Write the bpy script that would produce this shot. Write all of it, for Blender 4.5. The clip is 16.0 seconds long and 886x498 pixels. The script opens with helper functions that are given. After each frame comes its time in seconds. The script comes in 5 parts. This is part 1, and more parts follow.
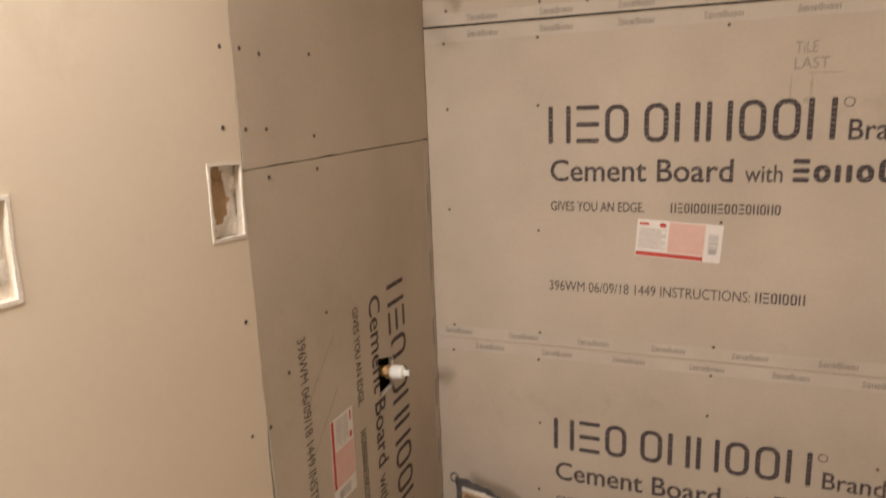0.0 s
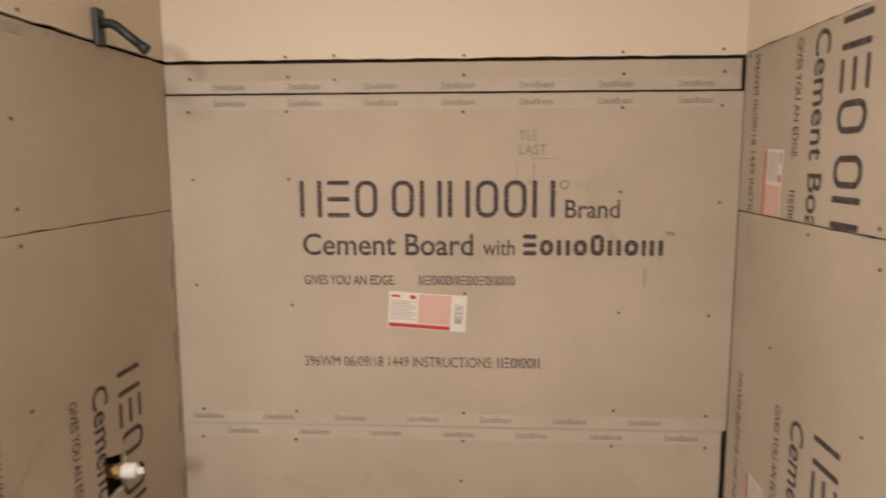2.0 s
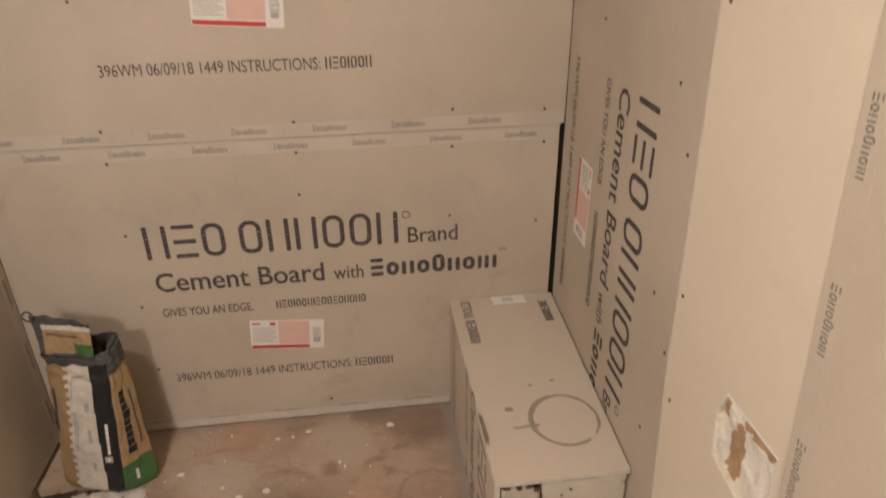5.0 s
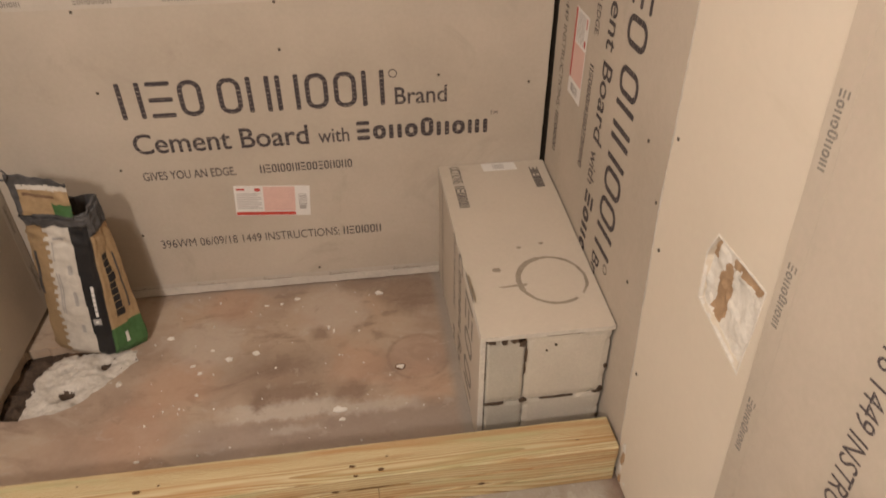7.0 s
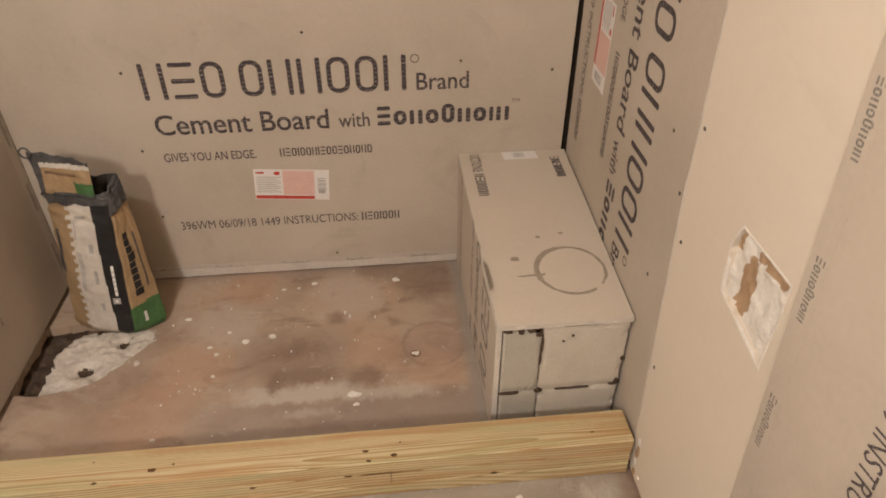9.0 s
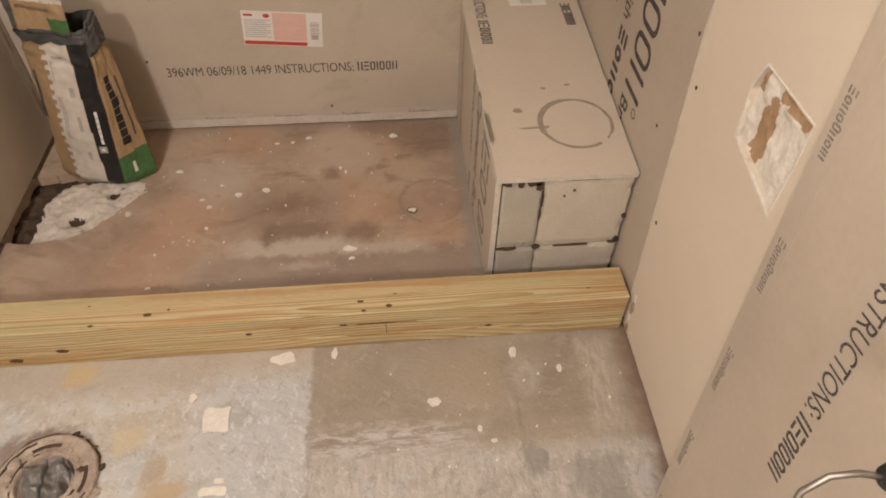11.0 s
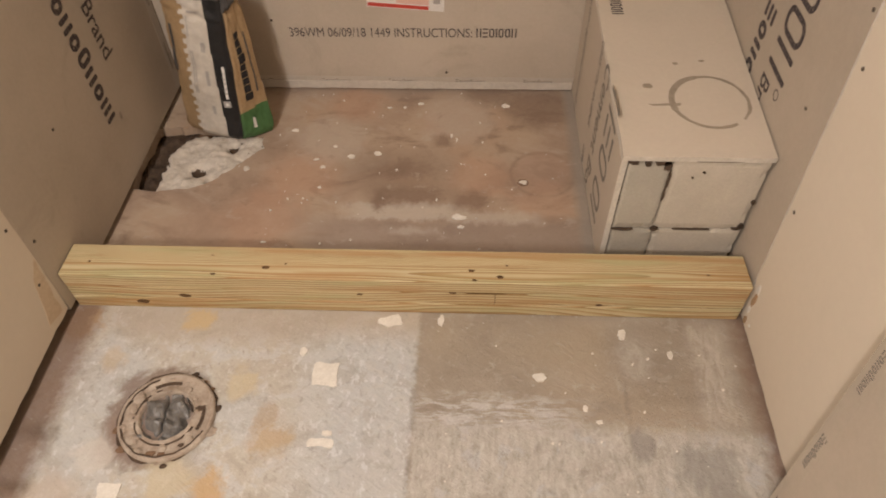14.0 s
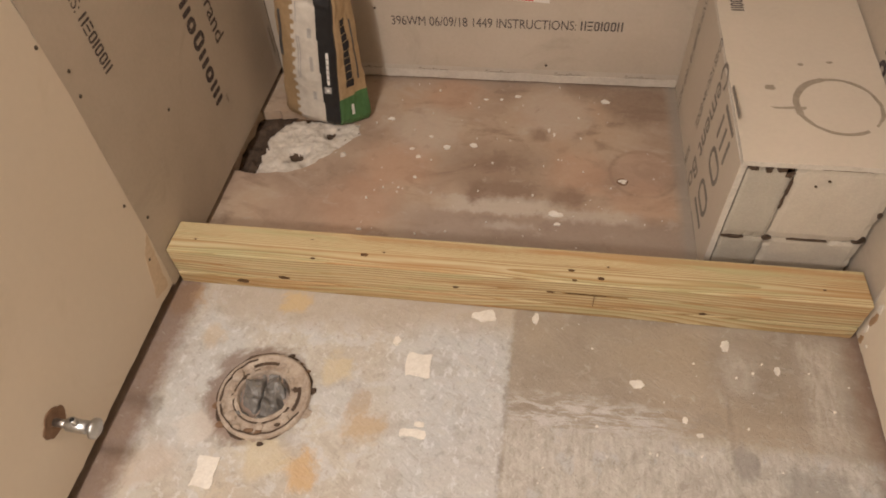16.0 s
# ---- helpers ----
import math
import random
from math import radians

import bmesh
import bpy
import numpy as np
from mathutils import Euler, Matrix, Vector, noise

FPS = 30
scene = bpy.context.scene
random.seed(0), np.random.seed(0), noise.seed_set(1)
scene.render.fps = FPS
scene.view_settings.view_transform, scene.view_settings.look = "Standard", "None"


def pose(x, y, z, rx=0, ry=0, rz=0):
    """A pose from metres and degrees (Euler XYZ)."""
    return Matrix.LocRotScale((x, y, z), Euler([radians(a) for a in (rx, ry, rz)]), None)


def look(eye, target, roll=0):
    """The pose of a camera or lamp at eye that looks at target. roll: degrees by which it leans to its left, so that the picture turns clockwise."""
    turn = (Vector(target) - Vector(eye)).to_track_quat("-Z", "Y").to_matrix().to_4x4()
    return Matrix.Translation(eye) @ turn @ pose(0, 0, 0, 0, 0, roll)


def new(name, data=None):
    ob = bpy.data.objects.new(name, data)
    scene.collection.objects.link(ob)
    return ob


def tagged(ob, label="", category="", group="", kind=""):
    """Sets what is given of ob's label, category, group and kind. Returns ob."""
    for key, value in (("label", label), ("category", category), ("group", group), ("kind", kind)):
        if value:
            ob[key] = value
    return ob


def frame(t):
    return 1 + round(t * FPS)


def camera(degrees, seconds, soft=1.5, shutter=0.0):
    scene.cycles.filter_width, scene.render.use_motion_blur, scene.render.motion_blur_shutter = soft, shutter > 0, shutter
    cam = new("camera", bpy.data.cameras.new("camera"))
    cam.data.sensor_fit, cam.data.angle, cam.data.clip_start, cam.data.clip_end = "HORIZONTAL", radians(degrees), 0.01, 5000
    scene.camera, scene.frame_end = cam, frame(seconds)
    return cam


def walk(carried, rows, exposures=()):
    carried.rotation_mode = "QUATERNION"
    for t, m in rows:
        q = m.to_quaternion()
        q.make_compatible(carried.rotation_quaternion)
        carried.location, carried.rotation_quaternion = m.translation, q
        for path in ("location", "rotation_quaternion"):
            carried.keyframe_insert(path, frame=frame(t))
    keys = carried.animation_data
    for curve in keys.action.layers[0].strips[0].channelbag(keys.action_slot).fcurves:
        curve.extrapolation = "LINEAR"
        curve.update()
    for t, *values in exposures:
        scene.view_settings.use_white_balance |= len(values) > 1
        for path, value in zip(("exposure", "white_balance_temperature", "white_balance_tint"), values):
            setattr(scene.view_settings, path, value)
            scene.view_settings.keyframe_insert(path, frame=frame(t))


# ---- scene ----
cam = camera(67.0, 16.0, soft=1.8, shutter=0.5)
PATH = [
    (0, (0.772, -1.84, 1.644), (0.045, -0.027, 1.212), -2.3),
    (0.5, (0.772, -1.845, 1.661), (0.103, 0.016, 1.364), -0.8),
    (1, (0.786, -1.837, 1.675), (0.23, 0.07, 1.436), -0.9),
    (1.5, (0.827, -1.826, 1.677), (0.469, 0.13, 1.462), -0.5),
    (2, (0.851, -1.8, 1.668), (0.74, 0.18, 1.408), -0.2),
    (2.5, (0.867, -1.774, 1.665), (0.939, 0.202, 1.368), -0.3),
    (3, (0.881, -1.75, 1.646), (1.035, 0.205, 1.255), -0.8),
    (3.5, (0.927, -1.737, 1.586), (1.096, 0.19, 1.077), -1.6),
    (4, (0.951, -1.727, 1.539), (1.151, 0.154, 0.888), -1.7),
    (4.5, (0.943, -1.73, 1.505), (1.183, 0.103, 0.74), -0.4),
    (5, (0.968, -1.72, 1.458), (1.196, 0.046, 0.547), -0.7),
    (5.2, (0.973, -1.719, 1.444), (1.202, 0.021, 0.486), -0.9),
    (7.3, (0.987, -1.732, 1.341), (1.208, -0.151, 0.137), -0.0),
    (7.5, (0.991, -1.731, 1.336), (1.21, -0.164, 0.112), 0.2),
    (8, (0.991, -1.726, 1.336), (1.181, -0.158, 0.109), -0.3),
    (8.5, (0.986, -1.724, 1.336), (1.168, -0.139, 0.131), 0.2),
    (9, (0.981, -1.727, 1.341), (1.149, -0.13, 0.149), 0.1),
    (9.5, (0.981, -1.727, 1.33), (1.113, -0.177, 0.072), -0.3),
    (10, (0.987, -1.732, 1.291), (1.127, -0.286, -0.084), 0.3),
    (10.2, (0.987, -1.729, 1.275), (1.162, -0.334, -0.148), 1.7),
    (12.5, (0.978, -1.719, 1.264), (1.033, -0.387, -0.227), 0.3),
    (13, (0.957, -1.718, 1.26), (0.982, -0.392, -0.237), -0.0),
    (13.5, (0.938, -1.717, 1.263), (0.892, -0.39, -0.233), -1.6),
    (14, (0.901, -1.714, 1.253), (0.825, -0.417, -0.268), -1.5),
    (14.5, (0.88, -1.717, 1.262), (0.737, -0.403, -0.239), -2.7),
    (15, (0.854, -1.709, 1.248), (0.685, -0.429, -0.279), -3.1),
    (15.5, (0.838, -1.708, 1.249), (0.613, -0.434, -0.276), -4.5),
    (16, (0.815, -1.703, 1.249), (0.562, -0.444, -0.285), -4.4),
]
walk(cam, [(t, look(eye, target, roll)) for t, eye, target, roll in PATH], exposures=[(0, -0.14), (1.0, -0.30), (2.0, -0.13), (3.0, -0.16), (4.0, -0.22), (5.0, -0.17), (7.5, 0.0), (16, 0.04)])

# ---- light ----
world = bpy.data.worlds.new("world")
scene.world = world
world.use_nodes = True
world.node_tree.nodes["Background"].inputs[0].default_value = (0.02, 0.018, 0.015, 1)
world.node_tree.nodes["Background"].inputs[1].default_value = 0.2


def area_lamp(name, eye, target, sx, sy, watts, colour):
    d = bpy.data.lights.new(name, "AREA")
    d.shape, d.size, d.size_y, d.energy, d.color = "RECTANGLE", sx, sy, watts, colour
    ob = new(name, d)
    ob.matrix_world = look(eye, target)
    return ob


WARM = (1.0, 0.91, 0.85)
area_lamp("vanity_light", (0.10, -2.80, 2.05), (1.2, -0.6, 0.60), 0.14, 0.30, 31, WARM)
area_lamp("ceiling_light", (0.20, -1.60, 2.40), (0.20, -1.60, 0), 0.22, 0.22, 18, WARM)


# ---- materials ----
def node_material(name, rough=0.8, metal=0.0, spec=0.3):
    m = bpy.data.materials.new(name)
    m.use_nodes = True
    b = m.node_tree.nodes["Principled BSDF"]
    b.inputs["Roughness"].default_value, b.inputs["Metallic"].default_value = rough, metal
    b.inputs["Specular IOR Level"].default_value = spec
    return m, m.node_tree, b


def coords(nt, scale=(1, 1, 1), kind="Object"):
    tc = nt.nodes.new("ShaderNodeTexCoord")
    mp = nt.nodes.new("ShaderNodeMapping")
    mp.inputs["Scale"].default_value = scale
    nt.links.new(tc.outputs[kind], mp.inputs[0])
    return mp.outputs[0]


def world_coords(nt, scale=(1, 1, 1)):
    g = nt.nodes.new("ShaderNodeNewGeometry")
    mp = nt.nodes.new("ShaderNodeMapping")
    mp.inputs["Scale"].default_value = scale
    nt.links.new(g.outputs["Position"], mp.inputs[0])
    return mp.outputs[0]


def coords_turned(nt, scale, turn):
    """World position, turned about the vertical before it is scaled."""
    g = nt.nodes.new("ShaderNodeNewGeometry")
    rot = nt.nodes.new("ShaderNodeVectorRotate")
    rot.rotation_type = "Z_AXIS"
    rot.inputs["Angle"].default_value = radians(turn)
    nt.links.new(g.outputs["Position"], rot.inputs["Vector"])
    mp = nt.nodes.new("ShaderNodeMapping")
    mp.inputs["Scale"].default_value = scale
    nt.links.new(rot.outputs[0], mp.inputs[0])
    return mp.outputs[0]


def noise_of(nt, vec, scale, detail=4, rough=0.55, distort=0.0):
    n = nt.nodes.new("ShaderNodeTexNoise")
    n.inputs["Scale"].default_value, n.inputs["Detail"].default_value = scale, detail
    n.inputs["Roughness"].default_value, n.inputs["Distortion"].default_value = rough, distort
    nt.links.new(vec, n.inputs["Vector"])
    return n.outputs["Fac"]


def ramp_of(nt, fac, stops):
    r = nt.nodes.new("ShaderNodeValToRGB")
    e = r.color_ramp.elements
    e[0].position, e[0].color = stops[0][0], (*stops[0][1], 1)
    e[1].position, e[1].color = stops[-1][0], (*stops[-1][1], 1)
    for p, c in stops[1:-1]:
        k = e.new(p)
        k.color = (*c, 1)
    nt.links.new(fac, r.inputs[0])
    return r.outputs[0]


def mask_of(nt, fac, lo, hi):
    r = nt.nodes.new("ShaderNodeMapRange")
    r.inputs["From Min"].default_value, r.inputs["From Max"].default_value = lo, hi
    nt.links.new(fac, r.inputs["Value"])
    return r.outputs[0]


def mix_of(nt, fac, a, b, mode="MIX"):
    n = nt.nodes.new("ShaderNodeMix")
    n.data_type, n.blend_type = "RGBA", mode
    for sock, val in ((n.inputs[0], fac), (n.inputs[6], a), (n.inputs[7], b)):
        if isinstance(val, (int, float)):
            sock.default_value = val
        elif isinstance(val, tuple):
            sock.default_value = (*val, 1)
        else:
            nt.links.new(val, sock)
    return n.outputs[2]


def math_of(nt, op, a, b=0.0):
    n = nt.nodes.new("ShaderNodeMath")
    n.operation = op
    for sock, val in ((n.inputs[0], a), (n.inputs[1], b)):
        if isinstance(val, (int, float)):
            sock.default_value = val
        else:
            nt.links.new(val, sock)
    return n.outputs[0]


def bump_to(nt, b, height, strength, dist=0.002):
    n = nt.nodes.new("ShaderNodeBump")
    n.inputs["Strength"].default_value, n.inputs["Distance"].default_value = strength, dist
    nt.links.new(height, n.inputs["Height"])
    nt.links.new(n.outputs[0], b.inputs["Normal"])


def mottled(name, dark, light, scale=3.0, fine=60.0, rough=0.85, bump=0.15, stain=None, spec=0.25, metal=0.0, grainy=0.3):
    """A surface with broad clouds, fine grain and, where given, stains."""
    m, nt, b = node_material(name, rough, metal, spec)
    w = world_coords(nt)
    broad = noise_of(nt, w, scale, 5, 0.6)
    grain = noise_of(nt, w, fine, 6, 0.65)
    col = ramp_of(nt, broad, [(0.3, dark), (0.7, light)])
    col = mix_of(nt, grainy, col, ramp_of(nt, grain, [(0.3, tuple(c * 0.72 for c in dark)), (0.7, tuple(min(1, c * 1.12) for c in light))]))
    if stain:
        col = mix_of(nt, mask_of(nt, noise_of(nt, w, scale * 1.7, 6, 0.7, 0.8), 0.60, 0.78), col, stain)
    nt.links.new(col, b.inputs["Base Color"])
    bump_to(nt, b, grain, bump)
    return m


M_BOARD = mottled("cement_board", (0.405, 0.345, 0.277), (0.51, 0.44, 0.358), 2.2, 90, 0.9, 0.06, (0.378, 0.32, 0.256), grainy=0.10)
# the bench's boards, paler than the sheets on the walls
M_BOARD_PALE = mottled("pale_cement_board", (0.50, 0.43, 0.345), (0.565, 0.49, 0.40), 2.2, 90, 0.9, 0.06, (0.47, 0.40, 0.32), grainy=0.10)
M_BOARD_EDGE = mottled("cement_board_core", (0.52, 0.47, 0.40), (0.70, 0.645, 0.565), 30, 220, 0.95, 0.5)
M_DRYWALL = mottled("primed_drywall", (0.642, 0.562, 0.456), (0.692, 0.61, 0.503), 1.3, 60, 0.6, 0.02, (0.605, 0.525, 0.415), grainy=0.06)
M_BAND = mottled("board_edge_band", (0.43, 0.377, 0.315), (0.515, 0.46, 0.39), 6, 90, 0.9, 0.06, grainy=0.1)
M_CAVITY = mottled("dark_cavity", (0.03, 0.022, 0.016), (0.06, 0.045, 0.03), 8, 60)
M_PLASTER = mottled("rough_plaster", (0.62, 0.57, 0.50), (0.80, 0.75, 0.68), 25, 160, 0.9, 0.35, (0.55, 0.46, 0.36))
M_PAPER = mottled("torn_brown_paper", (0.33, 0.21, 0.12), (0.45, 0.30, 0.18), 25, 160, 0.9, 0.4)
M_BLOCK = mottled("aerated_block", (0.52, 0.465, 0.385), (0.58, 0.52, 0.435), 9, 240, 0.95, 0.3, (0.47, 0.42, 0.345))
# darker, greyer tone of the two left blocks at the bench's front
M_BLOCK_GREY = mottled("grey_block", (0.40, 0.365, 0.305), (0.47, 0.43, 0.36), 9, 240, 0.95, 0.3, (0.36, 0.325, 0.27))
M_PATCH = mottled("dirty_patch_plaster", (0.46, 0.40, 0.335), (0.66, 0.60, 0.53), 24, 140, 0.92, 0.4, (0.36, 0.26, 0.19))
M_BLACK = mottled("black_plastic", (0.012, 0.012, 0.013), (0.025, 0.025, 0.026), 6, 90, 0.45, 0.1, spec=0.5)
M_SCREW = mottled("dark_screw", (0.05, 0.035, 0.025), (0.10, 0.075, 0.055), 40, 400, 0.5, 0.2)
M_STEEL = mottled("galvanised_steel", (0.45, 0.45, 0.45), (0.62, 0.62, 0.62), 20, 200, 0.35, 0.1, metal=1.0)
M_WHITEPLASTIC = mottled("white_plastic", (0.70, 0.70, 0.66), (0.80, 0.80, 0.77), 10, 90, 0.4, 0.05)
M_LABEL = mottled("label_paper", (0.66, 0.63, 0.59), (0.74, 0.71, 0.67), 8, 200, 0.5, 0.03)
M_LABELPINK = mottled("label_pink_print", (0.62, 0.40, 0.345), (0.68, 0.455, 0.39), 30, 300, 0.5, 0.03)
M_LABELRED = mottled("label_red_print", (0.46, 0.05, 0.04), (0.52, 0.07, 0.05), 30, 300, 0.5, 0.03)
M_LABELGREY = mottled("label_grey_print", (0.34, 0.31, 0.29), (0.42, 0.39, 0.36), 30, 300, 0.6, 0.03)


def ink_material(name, ink, paper, stripes, thresh):
    """Sprayed ink whose dot rows leave the board showing between them."""
    m, nt, b = node_material(name, 0.85, 0, 0.2)
    v = coords(nt)
    wv = nt.nodes.new("ShaderNodeTexWave")
    wv.bands_direction = "Y"
    wv.inputs["Scale"].default_value, wv.inputs["Distortion"].default_value = stripes, 1.6
    wv.inputs["Detail"].default_value, wv.inputs["Detail Scale"].default_value = 2.0, 2.0
    nt.links.new(v, wv.inputs["Vector"])
    n = noise_of(nt, v, 260, 3, 0.6)
    f = math_of(nt, "ADD", math_of(nt, "MULTIPLY", wv.outputs["Fac"], 0.55), n)
    nt.links.new(mix_of(nt, mask_of(nt, f, thresh, thresh + 0.28), paper, ink), b.inputs["Base Color"])
    return m


M_INK = ink_material("board_ink", (0.06, 0.048, 0.05), (0.41, 0.355, 0.29), 26.0, 0.30)
M_INKFINE = ink_material("board_ink_fine", (0.075, 0.06, 0.06), (0.40, 0.36, 0.31), 60.0, 0.28)
M_INKPALE = ink_material("board_ink_pale", (0.20, 0.178, 0.155), (0.41, 0.36, 0.30), 60.0, 0.38)
M_PENCIL = ink_material("pencil", (0.22, 0.19, 0.16), (0.42, 0.38, 0.32), 90.0, 0.45)


def wood_material():
    m, nt, b = node_material("treated_pine", 0.7, 0, 0.25)
    w = coords(nt, (1.0, 1.0, 1.0))
    sep = nt.nodes.new("ShaderNodeSeparateXYZ")
    nt.links.new(w, sep.inputs[0])
    # growth rings about a pith that wanders along the length, which draws the pointed arches on the top
    drift = noise_of(nt, coords(nt, (1.0, 0.0, 0.0)), 1.5, 1, 0.4)
    sway = noise_of(nt, coords(nt, (1.0, 0.0, 0.0)), 1.7, 1, 0.5)
    knotty = noise_of(nt, coords(nt, (1.0, 5.0, 5.0)), 3.0, 3, 0.5)
    dz = math_of(nt, "SUBTRACT", sep.outputs[2], math_of(nt, "ADD", math_of(nt, "MULTIPLY", drift, 0.030), -0.035))
    dy = math_of(nt, "ADD", sep.outputs[1], math_of(nt, "ADD", math_of(nt, "MULTIPLY", sway, 0.022), 0.010))
    dy, dz = math_of(nt, "MULTIPLY", dy, 1.6), math_of(nt, "MULTIPLY", dz, 0.5)
    r = math_of(nt, "SQRT", math_of(nt, "ADD", math_of(nt, "MULTIPLY", dy, dy), math_of(nt, "MULTIPLY", dz, dz)))
    r = math_of(nt, "ADD", r, math_of(nt, "MULTIPLY", knotty, 0.0035))
    ring = math_of(nt, "FRACT", math_of(nt, "MULTIPLY", r, 300.0))
    ring = math_of(nt, "MULTIPLY", ring, math_of(nt, "ADD", 0.50, math_of(nt, "MULTIPLY", noise_of(nt, coords(nt, (1.2, 30, 30)), 2.0, 3, 0.5), 1.0)))
    fibre = noise_of(nt, coords(nt, (3, 120, 120)), 3.0, 5, 0.6)
    col = ramp_of(nt, ring, [(0.0, (0.58, 0.495, 0.31)), (0.45, (0.545, 0.445, 0.265)), (0.78, (0.39, 0.25, 0.108)), (1.0, (0.23, 0.13, 0.05))])
    col = mix_of(nt, 0.16, col, ramp_of(nt, fibre, [(0.3, (0.42, 0.30, 0.13)), (0.7, (0.72, 0.60, 0.36))]))
    green = mask_of(nt, noise_of(nt, coords(nt, (1.5, 14, 14)), 2.0, 4, 0.6), 0.52, 0.66)
    col = mix_of(nt, math_of(nt, "MULTIPLY", green, 0.5), col, (0.38, 0.37, 0.19))
    red = mask_of(nt, noise_of(nt, coords(nt, (1.1, 20, 20)), 2.6, 3, 0.5), 0.53, 0.66)
    col = mix_of(nt, math_of(nt, "MULTIPLY", red, 0.6), col, (0.40, 0.22, 0.09))
    # long reddish streaks of heartwood and thin dark check lines
    heart = noise_of(nt, coords(nt, (0.9, 34, 34)), 1.6, 3, 0.5)
    col = mix_of(nt, math_of(nt, "MULTIPLY", mask_of(nt, heart, 0.57, 0.65), 0.5), col, (0.40, 0.20, 0.075))
    check = noise_of(nt, coords(nt, (0.7, 60, 60)), 2.3, 4, 0.6)
    col = mix_of(nt, math_of(nt, "MULTIPLY", mask_of(nt, check, 0.63, 0.68), 0.55), col, (0.25, 0.15, 0.06))
    nt.links.new(col, b.inputs["Base Color"])
    bump_to(nt, b, fibre, 0.2)
    return m


M_WOOD = wood_material()
M_KNOT = mottled("pine_knot", (0.06, 0.03, 0.012), (0.15, 0.08, 0.03), 90, 300, 0.6, 0.3)


def floor_material():
    """Old subfloor: a stained reddish-brown pan behind the curb; scraped cream, grey and brown squares in front."""
    m, nt, b = node_material("old_subfloor", 0.7, 0, 0.3)
    w = world_coords(nt)
    sep = nt.nodes.new("ShaderNodeSeparateXYZ")
    nt.links.new(w, sep.inputs[0])
    broad = noise_of(nt, w, 3.2, 4, 0.55, 0.5)
    second = noise_of(nt, world_coords(nt, (1.0, 1.7, 1)), 6.5, 5, 0.6, 0.7)
    mid = noise_of(nt, w, 14, 6, 0.65, 0.5)
    fine = noise_of(nt, w, 80, 6, 0.7)
    rag = noise_of(nt, w, 20, 5, 0.7)
    rag_b = noise_of(nt, world_coords(nt, (1.3, 0.8, 1)), 26, 5, 0.7)
    flake = noise_of(nt, world_coords(nt, (1.0, 1.3, 1)), 15, 6, 0.70, 0.3)
    X = math_of(nt, "ADD", sep.outputs[0], math_of(nt, "MULTIPLY", math_of(nt, "SUBTRACT", rag, 0.5), 0.07))
    Y = math_of(nt, "ADD", sep.outputs[1], math_of(nt, "MULTIPLY", math_of(nt, "SUBTRACT", rag_b, 0.5), 0.06))

    def over(v, at, soft):
        return mask_of(nt, v, at - soft, at + soft)

    def under(v, at, soft):
        return mask_of(nt, v, at + soft, at - soft)

    def both(*fs):
        out = fs[0]
        for f in fs[1:]:
            out = math_of(nt, "MULTIPLY", out, f)
        return out

    def rect(x0, x1, y0, y1, sx=0.02, sy=0.012):
        return both(over(X, x0, sx), under(X, x1, sx), over(Y, y0, sy), under(Y, y1, sy))

    def lay(base, amount, mask, colour):
        return mix_of(nt, math_of(nt, "MULTIPLY", mask, amount), base, colour)

    def spot(base, x, y, rad, colour, amount, rough=0.12, inner=0.5):
        d = nt.nodes.new("ShaderNodeVectorMath")
        d.operation = "DISTANCE"
        nt.links.new(w, d.inputs[0])
        d.inputs[1].default_value = (x, y, 0)
        f = math_of(nt, "ADD", d.outputs["Value"], math_of(nt, "MULTIPLY", math_of(nt, "SUBTRACT", mid, 0.5), rough))
        return lay(base, amount, mask_of(nt, f, rad, rad * inner), colour)

    # the pan: washed reddish, tan and grey-brown clouds with soft edges
    TAN, UMBER, RED, PALE, GREYB = (0.44, 0.325, 0.225), (0.215, 0.138, 0.093), (0.46, 0.275, 0.175), (0.50, 0.42, 0.335), (0.285, 0.212, 0.165)
    pan = ramp_of(nt, broad, [(0.34, (0.30, 0.205, 0.143)), (0.45, (0.385, 0.272, 0.19)), (0.54, TAN), (0.66, (0.435, 0.30, 0.20))])
    pan = lay(pan, 0.8, mask_of(nt, second, 0.47, 0.36), (0.27, 0.182, 0.126))
    pan = lay(pan, 0.55, mask_of(nt, second, 0.55, 0.66), (0.47, 0.365, 0.27))
    pan = lay(pan, 0.55, mask_of(nt, mid, 0.58, 0.72), (0.46, 0.335, 0.235))
    pan = lay(pan, 0.55, rect(0.33, 1.20, -0.035, 0.02, 0.05, 0.03), GREYB)
    pan = spot(pan, 0.56, -0.07, 0.11, RED, 0.55)
    pan = spot(pan, 0.44, -0.39, 0.13, RED, 0.6)
    pan = spot(pan, 0.36, -0.56, 0.14, RED, 0.55)
    pan = spot(pan, 0.20, -0.62, 0.12, (0.40, 0.27, 0.185), 0.6)
    pan = spot(pan, 0.93, -0.39, 0.11, RED, 0.55)
    pan = spot(pan, 1.10, -0.47, 0.10, RED, 0.45)
    pan = spot(pan, 0.86, -0.14, 0.13, PALE, 0.45)
    pan = spot(pan, 0.50, -0.24, 0.12, PALE, 0.45)
    pan = spot(pan, 1.10, -0.08, 0.13, UMBER, 0.7)
    pan = spot(pan, 0.95, -0.02, 0.08, UMBER, 0.6)
    pan = lay(pan, 0.75, rect(0.58, 0.84, -0.425, -0.305, 0.07, 0.05), UMBER)
    pan = lay(pan, 0.7, rect(0.80, 0.845, -0.265, -0.215, 0.012, 0.012), UMBER)
